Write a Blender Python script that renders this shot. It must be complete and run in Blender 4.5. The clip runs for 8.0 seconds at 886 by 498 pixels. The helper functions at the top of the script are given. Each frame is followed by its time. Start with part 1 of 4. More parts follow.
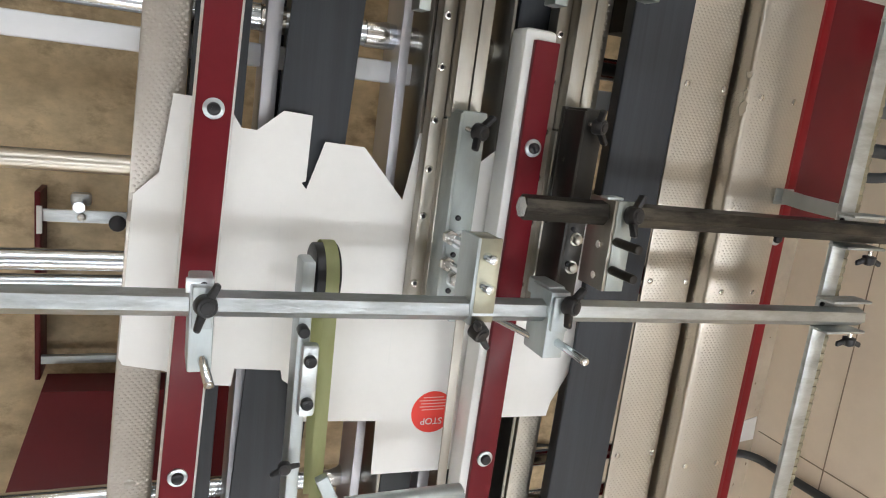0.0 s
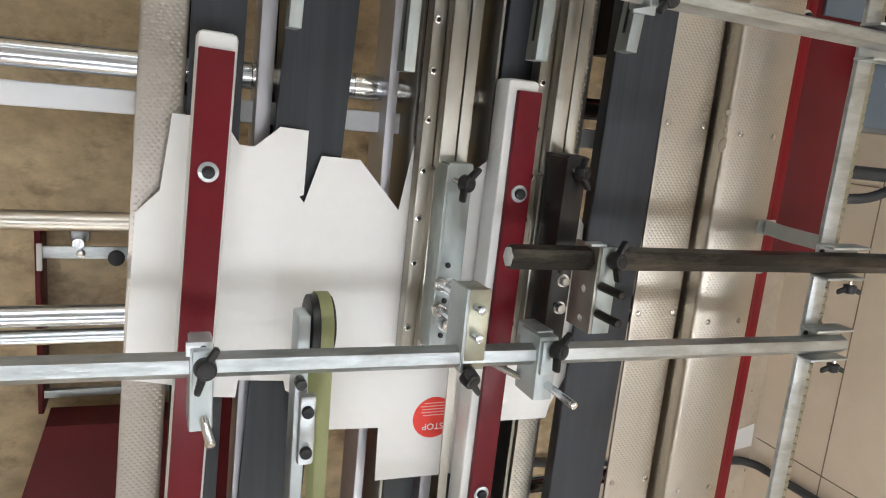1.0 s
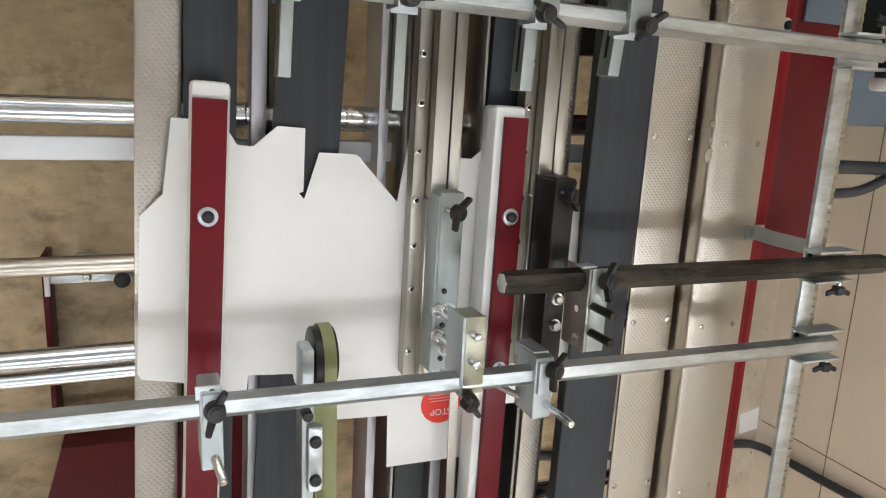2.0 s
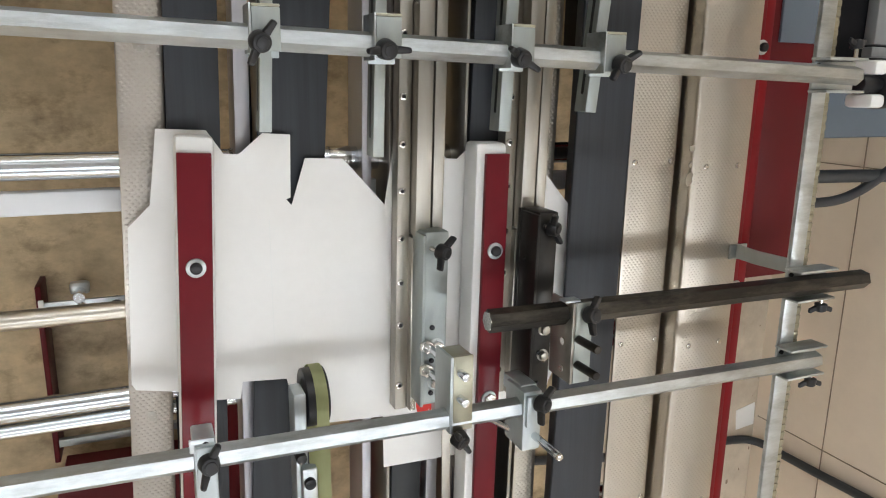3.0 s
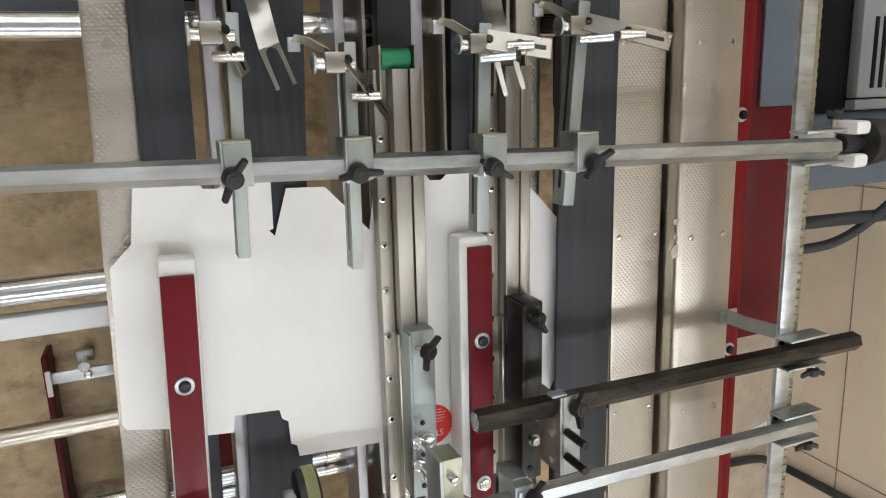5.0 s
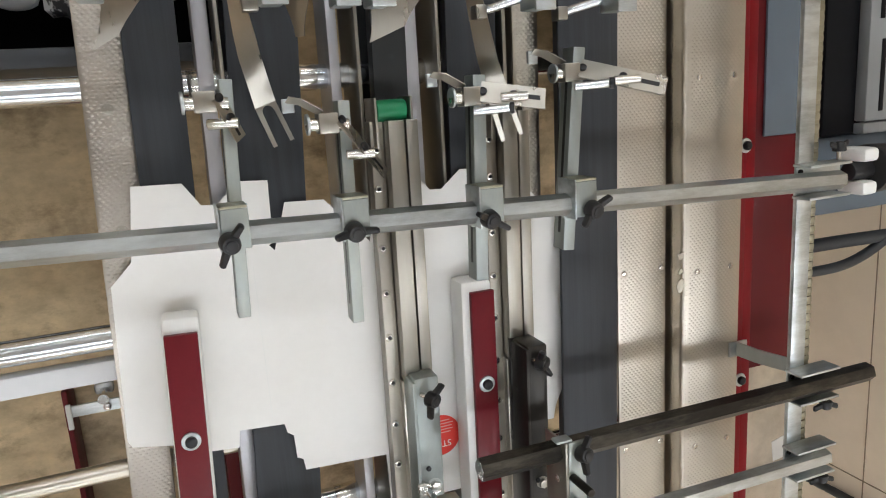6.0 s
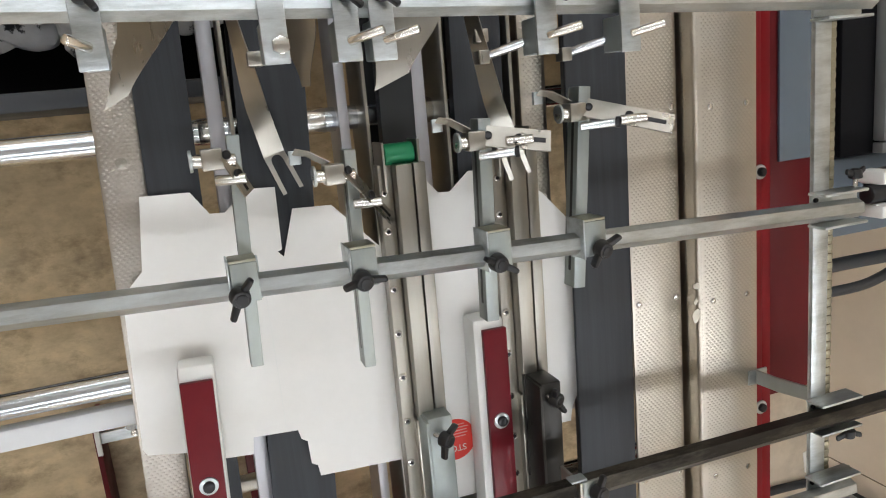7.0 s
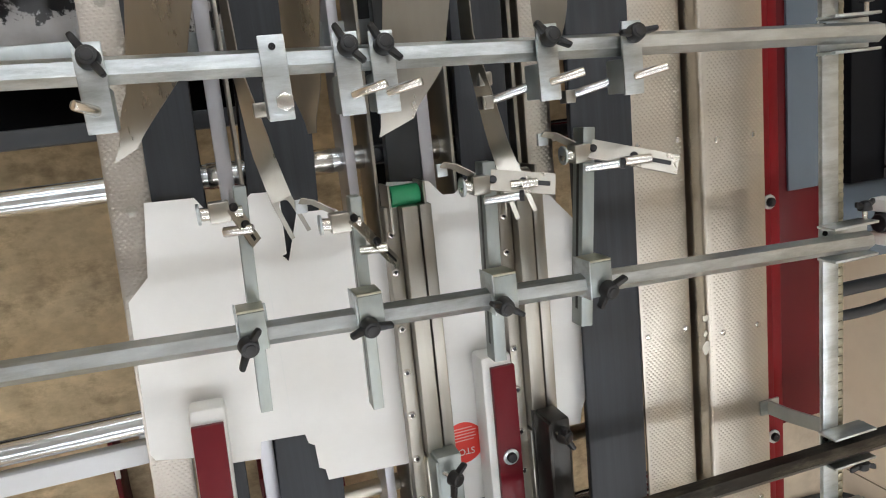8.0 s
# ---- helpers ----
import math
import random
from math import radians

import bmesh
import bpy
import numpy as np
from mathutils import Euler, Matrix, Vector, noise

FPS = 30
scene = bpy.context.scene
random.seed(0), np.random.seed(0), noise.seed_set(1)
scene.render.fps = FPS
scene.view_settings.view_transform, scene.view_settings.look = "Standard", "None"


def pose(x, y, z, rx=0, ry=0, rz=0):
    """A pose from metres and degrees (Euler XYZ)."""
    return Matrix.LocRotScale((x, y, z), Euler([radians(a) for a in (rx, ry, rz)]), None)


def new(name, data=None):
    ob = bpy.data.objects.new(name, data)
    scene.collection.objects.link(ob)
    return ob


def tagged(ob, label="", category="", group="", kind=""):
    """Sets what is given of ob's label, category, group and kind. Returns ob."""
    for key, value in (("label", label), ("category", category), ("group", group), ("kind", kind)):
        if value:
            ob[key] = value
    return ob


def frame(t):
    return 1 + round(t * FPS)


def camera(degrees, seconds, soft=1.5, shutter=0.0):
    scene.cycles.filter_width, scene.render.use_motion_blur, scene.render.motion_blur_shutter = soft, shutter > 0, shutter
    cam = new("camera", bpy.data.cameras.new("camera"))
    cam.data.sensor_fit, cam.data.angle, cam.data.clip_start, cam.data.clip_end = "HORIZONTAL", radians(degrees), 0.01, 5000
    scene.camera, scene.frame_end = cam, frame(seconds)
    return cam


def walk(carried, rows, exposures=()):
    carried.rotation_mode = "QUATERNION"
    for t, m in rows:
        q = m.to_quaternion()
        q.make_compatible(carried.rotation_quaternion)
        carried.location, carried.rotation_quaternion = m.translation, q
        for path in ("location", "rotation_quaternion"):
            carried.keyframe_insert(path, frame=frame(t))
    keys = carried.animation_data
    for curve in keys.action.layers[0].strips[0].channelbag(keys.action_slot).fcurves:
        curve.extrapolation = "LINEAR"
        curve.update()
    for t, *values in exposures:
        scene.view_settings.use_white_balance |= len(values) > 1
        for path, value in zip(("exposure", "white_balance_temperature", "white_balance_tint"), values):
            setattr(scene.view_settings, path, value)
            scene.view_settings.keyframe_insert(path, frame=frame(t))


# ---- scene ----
cam = camera(64.1, 8.0, soft=1.1)
METRES, EYE, TILT, LEAN, TURN = 0.43, 1.80, -104.5, -21.2, 7.2
ROWS = [
    (0.0, 0.0, 0.0, 0.0, 0.0, 0.0, -0.0),
    (0.5, 0.0106, -0.0303, 0.0584, -0.06, 0.21, 0.73),
    (1.0, 0.0223, -0.0583, 0.1145, -0.13, 0.28, 1.53),
    (1.5, 0.0333, -0.0889, 0.1659, 0.15, -0.29, 2.87),
    (3.0, 0.0906, -0.1458, 0.3376, -0.18, -1.26, 6.11),
    (3.5, 0.1128, -0.1518, 0.3951, -0.01, -1.29, 6.96),
    (4.0, 0.1358, -0.1602, 0.4574, 0.09, -1.24, 7.77),
    (4.5, 0.1641, -0.159, 0.5227, 0.28, -1.09, 8.24),
    (6.0, 0.274, -0.164, 0.6947, 2.39, -0.34, 10.28),
    (6.5, 0.3063, -0.1644, 0.7422, 3.58, -0.09, 10.93),
    (7.0, 0.3353, -0.1688, 0.7855, 4.52, 0.34, 11.55),
    (7.5, 0.3598, -0.1715, 0.8338, 5.19, 0.77, 11.95),
    (8.0, 0.3795, -0.1778, 0.8788, 5.8, 0.86, 12.19),
]
walk(cam, [(t, pose(0, 0, EYE, TILT, LEAN, TURN) @ pose(METRES * x, METRES * y, METRES * z, 90 + pitch, roll, yaw)) for t, x, y, z, yaw, pitch, roll in ROWS])

# ---------------------------------------------------------------- light
world = bpy.data.worlds.new("world")
world.use_nodes = True
world.node_tree.nodes["Background"].inputs[0].default_value = (0.9, 0.95, 1.0, 1)
world.node_tree.nodes["Background"].inputs[1].default_value = 0.02
scene.world = world
TUBE = 11.8          # glow of the ceiling tubes
scene.view_settings.exposure = 0.0


# ---------------------------------------------------------------- materials
def mat(name, base, rough=0.5, metal=0.0, var=0.12, scale=30.0, stretch=(1, 1, 1), bump=0.0, bscale=None, spots=None, spot_scale=4.0, spot_amount=0.5, spot_range=(0.45, 0.7), emit=0.0, coat=0.0):
    m = bpy.data.materials.new(name)
    m.use_nodes = True
    t = m.node_tree
    b = t.nodes["Principled BSDF"]
    b.inputs["Roughness"].default_value = rough
    b.inputs["Metallic"].default_value = metal
    b.inputs["Coat Weight"].default_value = coat
    b.inputs["Coat Roughness"].default_value = 0.15
    if emit:
        b.inputs["Emission Color"].default_value = (*base, 1)
        b.inputs["Emission Strength"].default_value = emit
    co = t.nodes.new("ShaderNodeTexCoord")
    mp = t.nodes.new("ShaderNodeMapping")
    mp.inputs["Scale"].default_value = stretch
    t.links.new(co.outputs["Object"], mp.inputs["Vector"])
    n = t.nodes.new("ShaderNodeTexNoise")
    n.inputs["Scale"].default_value = scale
    n.inputs["Detail"].default_value = 6
    n.inputs["Roughness"].default_value = 0.65
    t.links.new(mp.outputs[0], n.inputs["Vector"])
    ramp = t.nodes.new("ShaderNodeValToRGB")
    ramp.color_ramp.elements[0].position, ramp.color_ramp.elements[1].position = 0.3, 0.72
    lo, hi = [max(0, c * (1 - var)) for c in base], [min(1, c * (1 + var)) for c in base]
    ramp.color_ramp.elements[0].color, ramp.color_ramp.elements[1].color = (*lo, 1), (*hi, 1)
    t.links.new(n.outputs[0], ramp.inputs[0])
    colour = ramp.outputs[0]
    if spots:
        n2 = t.nodes.new("ShaderNodeTexNoise")
        n2.inputs["Scale"].default_value = spot_scale
        n2.inputs["Detail"].default_value = 9
        n2.inputs["Roughness"].default_value = 0.7
        t.links.new(mp.outputs[0], n2.inputs["Vector"])
        r2 = t.nodes.new("ShaderNodeValToRGB")
        r2.color_ramp.elements[0].position, r2.color_ramp.elements[1].position = spot_range
        r2.color_ramp.elements[1].color = (spot_amount,) * 3 + (1,)
        t.links.new(n2.outputs[0], r2.inputs[0])
        mix = t.nodes.new("ShaderNodeMix")
        mix.data_type = "RGBA"
        t.links.new(r2.outputs[0], mix.inputs[0])
        t.links.new(colour, mix.inputs[6])
        mix.inputs[7].default_value = (*spots, 1)
        colour = mix.outputs[2]
    t.links.new(colour, b.inputs["Base Color"])
    rr = t.nodes.new("ShaderNodeMapRange")
    rr.inputs["To Min"].default_value, rr.inputs["To Max"].default_value = max(0.02, rough * 0.75), min(1, rough * 1.25)
    t.links.new(n.outputs[0], rr.inputs[0])
    t.links.new(rr.outputs[0], b.inputs["Roughness"])
    if bump:
        bp = t.nodes.new("ShaderNodeBump")
        bp.inputs["Strength"].default_value = bump
        bp.inputs["Distance"].default_value = 0.002
        n3 = t.nodes.new("ShaderNodeTexNoise")
        n3.inputs["Scale"].default_value = bscale or scale * 3
        n3.inputs["Detail"].default_value = 4
        t.links.new(mp.outputs[0], n3.inputs["Vector"])
        t.links.new(n3.outputs[0], bp.inputs["Height"])
        t.links.new(bp.outputs[0], b.inputs["Normal"])
    return m


ZINC = mat("zinc_plated_steel", (0.56, 0.60, 0.61), 0.36, 1.0, 0.20, 40, (0.35, 1.4, 1.4), 0.25, 160, (0.26, 0.27, 0.25), 16, 0.65, (0.50, 0.68))
ZINC_DULL = mat("galvanised_steel", (0.47, 0.52, 0.53), 0.46, 0.95, 0.14, 40, (1, 0.3, 1), 0.12, 120, (0.45, 0.47, 0.45), 9, 0.5)
GALV = mat("dull_grey_zinc_steel", (0.34, 0.375, 0.365), 0.48, 0.95, 0.14, 30, (1, 0.4, 1), 0.12, 140, (0.46, 0.47, 0.40), 10, 0.5)
BRASSY = mat("yellow_zinc_plated_steel", (0.38, 0.37, 0.285), 0.36, 1.0, 0.12, 30, (1, 1, 1), 0.1, 150)
STEEL = mat("brushed_stainless_steel", (0.37, 0.35, 0.305), 0.38, 1.0, 0.10, 60, (1, 0.05, 1), 0.1, 90, (0.36, 0.33, 0.29), 6, 0.5)
SPRING = mat("thin_spring_steel", (0.39, 0.37, 0.325), 0.29, 1.0, 0.08, 30, (1, 0.2, 1), 0.05, 60)
CHROME = mat("polished_shaft_steel", (0.74, 0.78, 0.82), 0.17, 1.0, 0.05, 20, (0.2, 1, 1))
EMB_L = mat("embossed_sheet_narrow", (0.44, 0.405, 0.36), 0.32, 1.0, 0.06, 14, (1, 0.3, 1), 0.04, 60, (0.48, 0.45, 0.39), 7, 0.5)
EMB_R = mat("embossed_sheet", (0.56, 0.515, 0.445), 0.34, 1.0, 0.06, 14, (1, 0.3, 1), 0.04, 60, (0.49, 0.45, 0.38), 7, 0.5)
RED = mat("dark_red_enamel", (0.145, 0.010, 0.016), 0.36, 0.0, 0.08, 8, (1, 1, 1), 0.05, 120, (0.10, 0.008, 0.012), 5, 0.6, coat=0.15)
FRAME_RED = mat("bright_red_frame_enamel", (0.21, 0.007, 0.011), 0.40, 0.0, 0.08, 6, (1, 1, 1), 0.05, 90, (0.15, 0.006, 0.009), 4, 0.6)
MAROON = mat("maroon_frame_enamel", (0.105, 0.0065, 0.009), 0.42, 0.0, 0.08, 6, (1, 1, 1), 0.05, 90, (0.09, 0.006, 0.008), 4, 0.6, coat=0.05)
WHITE = mat("white_plastic", (0.80, 0.80, 0.77), 0.45, 0.0, 0.03, 20, (1, 1, 1), 0.04, 200)
CARD = mat("coated_white_board", (0.82, 0.81, 0.78), 0.55, 0.0, 0.015, 60, (1, 1, 1), 0.03, 400)
BELT = mat("grey_rubber_belt", (0.021, 0.0245, 0.030), 0.55, 0.0, 0.22, 30, (2.5, 0.06, 1), 0.08, 500, (0.038, 0.043, 0.050), 30, 0.6)
BELT_DARK = mat("dark_rubber_belt", (0.018, 0.021, 0.023), 0.5, 0.0, 0.14, 18, (2.5, 0.12, 1), 0.08, 500)
BLACKROD = mat("blackened_steel_bar", (0.034, 0.030, 0.025), 0.36, 0.75, 0.4, 40, (0.3, 1.3, 1), 0.25, 140, (0.13, 0.115, 0.09), 25, 0.6, (0.52, 0.66))
BLACKBOX = mat("black_oxide_steel", (0.030, 0.028, 0.025), 0.30, 0.5, 0.2, 30, (1, 0.4, 1), 0.1, 120)
PLASTIC = mat("black_moulded_plastic", (0.009, 0.009, 0.010), 0.42, 0.0, 0.15, 60, (1, 1, 1), 0.1, 300)
SOCKET = mat("black_socket_screw", (0.03, 0.03, 0.032), 0.3, 0.7)
SCREW = mat("bright_screw_steel", (0.72, 0.70, 0.66), 0.22, 1.0)
FLOOR = mat("worn_brown_concrete", (0.55, 0.43, 0.262), 0.62, 0.0, 0.30, 14, (0.8, 1.15, 1), 0.35, 50, (0.13, 0.088, 0.045), 6.5, 0.80, (0.50, 0.68))
WALL = mat("beige_painted_wall", (0.81, 0.705, 0.575), 0.6, 0.0, 0.03, 3, (1, 1, 1), 0.06, 60, (0.62, 0.52, 0.41), 2.5, 0.4)
CEIL = mat("off_white_hall_ceiling", (0.64, 0.64, 0.635), 0.8, 0.0, 0.04, 3)
GREYBLUE = mat("blue_grey_enamel", (0.105, 0.135, 0.165), 0.45, 0.0, 0.07, 9, (1, 1, 1), 0.05, 60, (0.07, 0.09, 0.11), 9, 0.35)
GREYBOX = mat("grey_cabinet_enamel", (0.22, 0.225, 0.225), 0.5, 0.0, 0.05, 9, (1, 1, 1), 0.05, 90)
BLACKPAINT = mat("black_cabinet_enamel", (0.008, 0.008, 0.009), 0.5, 0.0, 0.1, 9)
DARKGREY = mat("dark_grey_profile", (0.06, 0.066, 0.075), 0.45, 0.2, 0.1, 9)
CABLE = mat("dark_grey_cable_sheath", (0.035, 0.038, 0.042), 0.5, 0.0, 0.1, 20)
GREENP = mat("green_plastic_roller", (0.006, 0.22, 0.085), 0.4, 0.0, 0.1, 30)
LIME = mat("yellow_green_belt", (0.46, 0.48, 0.24), 0.55, 0.0, 0.10, 20, (1, 0.3, 1), 0.06, 200, (0.52, 0.55, 0.30), 20, 0.5)
STICKER = mat("red_sticker_print", (0.80, 0.045, 0.030), 0.5, 0.0, 0.04, 20)
PALE = mat("pale_print_on_red", (0.86, 0.45, 0.40), 0.5)
DIRT = mat("dust_and_grime", (0.26, 0.20, 0.14), 0.9, 0.0, 0.4, 30, (1, 1, 1), 0.5, 60)
PALEROD = mat("pale_galvanised_rod", (0.66, 0.62, 0.54), 0.34, 1.0, 0.10, 30, (0.2, 1, 1), 0.1, 90)
GREYBAR = mat("pale_grey_painted_bar", (0.68, 0.69, 0.70), 0.4, 0.0, 0.06, 8)
LILAC = mat("satin_aluminium_plate", (0.56, 0.56, 0.59), 0.4, 0.8, 0.08, 20, (1, 0.2, 1))
GLOW = mat("lit_tube_diffuser", (0.92, 0.96, 1.02), 0.5, emit=TUBE, var=0.0)
CRUMPLED = mat("printed_film_pale", (0.50, 0.50, 0.50), 0.35, 0.0, 0.15, 14, (1, 1, 1), 0.3, 30, (0.02, 0.02, 0.022), 11, 1.0, (0.54, 0.57))
APRON = mat("pale_worn_concrete", (0.58, 0.50, 0.39), 0.7, 0.0, 0.12, 6, (1, 1, 1), 0.2, 50, (0.30, 0.24, 0.17), 4.0, 0.6)


# ---------------------------------------------------------------- mesh helpers
LOC = {}


def thing(name, loc, label, category, group="", kind=""):
    ob = new(name)
    ob.empty_display_size = 0.02
    ob.location = loc
    LOC[ob.name] = Vector(loc)
    return tagged(ob, label, category, group, kind)


def mesh_of(bm, name, material, smooth=True):
    me = bpy.data.meshes.new(name)
    bmesh.ops.recalc_face_normals(bm, faces=bm.faces)
    bm.to_mesh(me)
    bm.free()
    for m in material if isinstance(material, (list, tuple)) else [material]:
        me.materials.append(m)
    if smooth:
        me.shade_smooth()
        me.set_sharp_from_angle(angle=radians(35))
    return me


def part(name, bm, material, parent=None, label=""):
    """Links bm, whose places are in the world, as one mesh under parent."""
    ob = new(name, mesh_of(bm, name, material))
    if parent is not None:
        ob.parent = parent
        if parent.name in LOC:
            ob.matrix_parent_inverse = Matrix.Translation(-LOC[parent.name])
    return tagged(ob, label)


def piece(name, me, at, parent, turn=0.0):
    """A repeat on shared mesh data, at a place of the world."""
    ob = new(name, me)
    ob.parent = parent
    if parent.name in LOC:
        ob.matrix_parent_inverse = Matrix.Translation(-LOC[parent.name])
    ob.location = at
    ob.rotation_euler = (0, 0, turn)
    return ob


def solid(name, bm, material, label, category, group="", kind=""):
    return tagged(part(name, bm, material), label, category, group, kind)


def B():
    return bmesh.new()


def box(bm, lo, hi, bevel=0.0, m=None, turn=None):
    """A block between two corners; bevelled; m: a pose put on it after."""
    c = (Vector(lo) + Vector(hi)) / 2
    s = Vector(hi) - Vector(lo)
    t = bmesh.new()
    bmesh.ops.create_cube(t, size=1)
    for v in t.verts:
        v.co = Vector((v.co.x * s.x, v.co.y * s.y, v.co.z * s.z))
    if bevel:
        bmesh.ops.bevel(t, geom=t.edges[:], offset=min(bevel, 0.45 * min(abs(k) for k in s)), segments=2, affect="EDGES", profile=0.5)
    full = (m or Matrix()) @ Matrix.Translation(c) @ (turn or Matrix())
    join(bm, t, full)
    return bm


def join(bm, t, m=None):
    at = {v: bm.verts.new((m @ v.co) if m else v.co) for v in t.verts}
    for f in t.faces:
        try:
            nf = bm.faces.new([at[v] for v in f.verts])
            nf.material_index = f.material_index
        except ValueError:
            pass
    t.free()


def rod(bm, a, b, r, n=20, r2=None, spin=0.0, bevel=0.0):
    """A round or n-sided bar from a to b."""
    a, b = Vector(a), Vector(b)
    t = bmesh.new()
    d = b - a
    bmesh.ops.create_cone(t, cap_ends=True, segments=n, radius1=r, radius2=r if r2 is None else r2, depth=d.length)
    if bevel:
        caps = [e for e in t.edges if abs(e.verts[0].co.z - e.verts[1].co.z) < 1e-7]
        bmesh.ops.bevel(t, geom=caps, offset=bevel, segments=2, affect="EDGES", profile=0.5)
    m = Matrix.Translation((a + b) / 2) @ d.to_track_quat("Z", "Y").to_matrix().to_4x4() @ Matrix.Rotation(spin, 4, "Z")
    join(bm, t, m)
    return bm


def beam(bm, x0, y0, x1, y1, w, z0, z1, bevel=0.001):
    """A straight bar of width w lying along the machine, between two plan points."""
    d = math.hypot(x1 - x0, y1 - y0)
    m = Matrix.Translation((x0, y0, 0)) @ Matrix.Rotation(math.atan2(y1 - y0, x1 - x0) - math.pi / 2, 4, "Z")
    return box(bm, (-w / 2, 0, z0), (w / 2, d, z1), bevel, m)


def slab(bm, pts, z0, z1):
    """A plate of any outline."""
    low, top = [bm.verts.new((x, y, z0)) for x, y in pts], [bm.verts.new((x, y, z1)) for x, y in pts]
    bm.faces.new(top)
    bm.faces.new(low[::-1])
    for i in range(len(pts)):
        j = (i + 1) % len(pts)
        bm.faces.new((low[i], low[j], top[j], top[i]))
    return bm


def tube(bm, pts, r, n=12):
    """A bent round cable or pipe along a smoothed way."""
    p = [Vector(v) for v in pts]
    way = []
    for i in range(len(p) - 1):
        a, b, c, d = p[max(i - 1, 0)], p[i], p[i + 1], p[min(i + 2, len(p) - 1)]
        for k in range(8):
            u = k / 8
            way.append(0.5 * (2 * b + (c - a) * u + (2 * a - 5 * b + 4 * c - d) * u * u + (3 * b - a - 3 * c + d) * u ** 3))
    way.append(p[-1])
    rings = []
    for i, v in enumerate(way):
        d = (way[min(i + 1, len(way) - 1)] - way[max(i - 1, 0)]).normalized()
        q = d.to_track_quat("Z", "Y")
        rings.append([bm.verts.new(v + q @ Vector((r * math.cos(2 * math.pi * k / n), r * math.sin(2 * math.pi * k / n), 0))) for k in range(n)])
    for a, b in zip(rings, rings[1:]):
        for k in range(n):
            bm.faces.new((a[k], a[(k + 1) % n], b[(k + 1) % n], b[k]))
    bm.faces.new(rings[0][::-1])
    bm.faces.new(rings[-1])
    return bm


def ribbon(bm, stations, thick=0.0012):
    """A twisted flat strip: stations of (centre, half-width vector)."""
    c = [(Vector(a), Vector(b)) for a, b in stations]
    fine = []
    for i in range(len(c) - 1):
        for k in range(6):
            u = k / 6
            s = u * u * (3 - 2 * u)
            fine.append((c[i][0].lerp(c[i + 1][0], u), c[i][1].lerp(c[i + 1][1], s)))
    fine.append(c[-1])
    rows = []
    for i, (p, w) in enumerate(fine):
        d = (fine[min(i + 1, len(fine) - 1)][0] - fine[max(i - 1, 0)][0]).normalized()
        n = d.cross(w).normalized() * thick / 2
        rows.append([bm.verts.new(q) for q in (p - w - n, p + w - n, p + w + n, p - w + n)])
    for a, b in zip(rows, rows[1:]):
        for k in range(4):
            bm.faces.new((a[k], a[(k + 1) % 4], b[(k + 1) % 4], b[k]))
    bm.faces.new(rows[0][::-1])
    bm.faces.new(rows[-1])
    return bm


def screw_mesh(name, r, h, material, socket=True):
    bm = B()
    rod(bm, (0, 0, -0.001), (0, 0, h), r, 16, bevel=h * 0.25)
    if socket:
        rod(bm, (0, 0, h * 0.9), (0, 0, h + 0.0003), r * 0.45, 6)
    return mesh_of(bm, name, material)


PAN = screw_mesh("screw", 0.0042, 0.0022, SCREW)
FLAT = screw_mesh("screw", 0.0062, 0.0009, SPRING, False)
SMALL = screw_mesh("screw", 0.0032, 0.003, SOCKET)
CAP = screw_mesh("socket_screw", 0.0066, 0.007, SOCKET)
NUT = mesh_of(rod(B(), (0, 0, 0), (0, 0, 0.007), 0.0085, 6, bevel=0.0008), "nut", SCREW)


def washer_mesh():
    bm = B()
    rod(bm, (0, 0, 0), (0, 0, 0.003), 0.0105, 24, bevel=0.0008)
    return mesh_of(bm, "washer", ZINC)


WASHER = washer_mesh()


def dome_screw_mesh():
    """A bright round head with a dark hexagon socket."""
    bm = B()
    rod(bm, (0, 0, -0.001), (0, 0, 0.0026), 0.0046, 18, bevel=0.0012)
    n = len(bm.faces)
    rod(bm, (0, 0, 0.0022), (0, 0, 0.0029), 0.0026, 6)
    bm.faces.ensure_lookup_table()
    for f in bm.faces[n:]:
        f.material_index = 1
    return mesh_of(bm, "screw", [SCREW, SOCKET])


DOME = dome_screw_mesh()


def wing_knob(parent, at, axis, spin=0.0, size=1.0):
    """Black wing knob: hub, two wings and a threaded stem."""
    bm = B()
    s = size
    rod(bm, (0, 0, 0), (0, 0, 0.016 * s), 0.0125 * s, 18, 0.0105 * s, bevel=0.0022 * s)
    rod(bm, (0, 0, 0.015 * s), (0, 0, 0.0175 * s), 0.007 * s, 14, bevel=0.0008)
    for k in (0, math.pi):
        t = bmesh.new()
        box(t, (0.006 * s, -0.0046 * s, 0.003 * s), (0.027 * s, 0.0046 * s, 0.014 * s), 0.0032 * s)
        for v in t.verts:
            if v.co.x > 0.02 * s:
                v.co.z += 0.0055 * s
                v.co.y *= 0.75
        join(bm, t, Matrix.Rotation(k, 4, "Z"))
    zz = Vector(axis).normalized()
    xx = (Vector((1, 0, 0)) - zz * zz.x).normalized()
    m = Matrix.Translation(at) @ Matrix((xx, zz.cross(xx), zz)).transposed().to_4x4() @ Matrix.Rotation(radians(spin), 4, "Z")
    bm.transform(m)
    knob = part("wing_knob", bm, PLASTIC, parent, "black plastic wing knob")
    st = B()
    rod(st, (0, 0, -0.016 * s), (0, 0, 0.001), 0.004 * s, 12)
    st.transform(m)
    part("threaded_stem", st, SCREW, knob)
    return knob

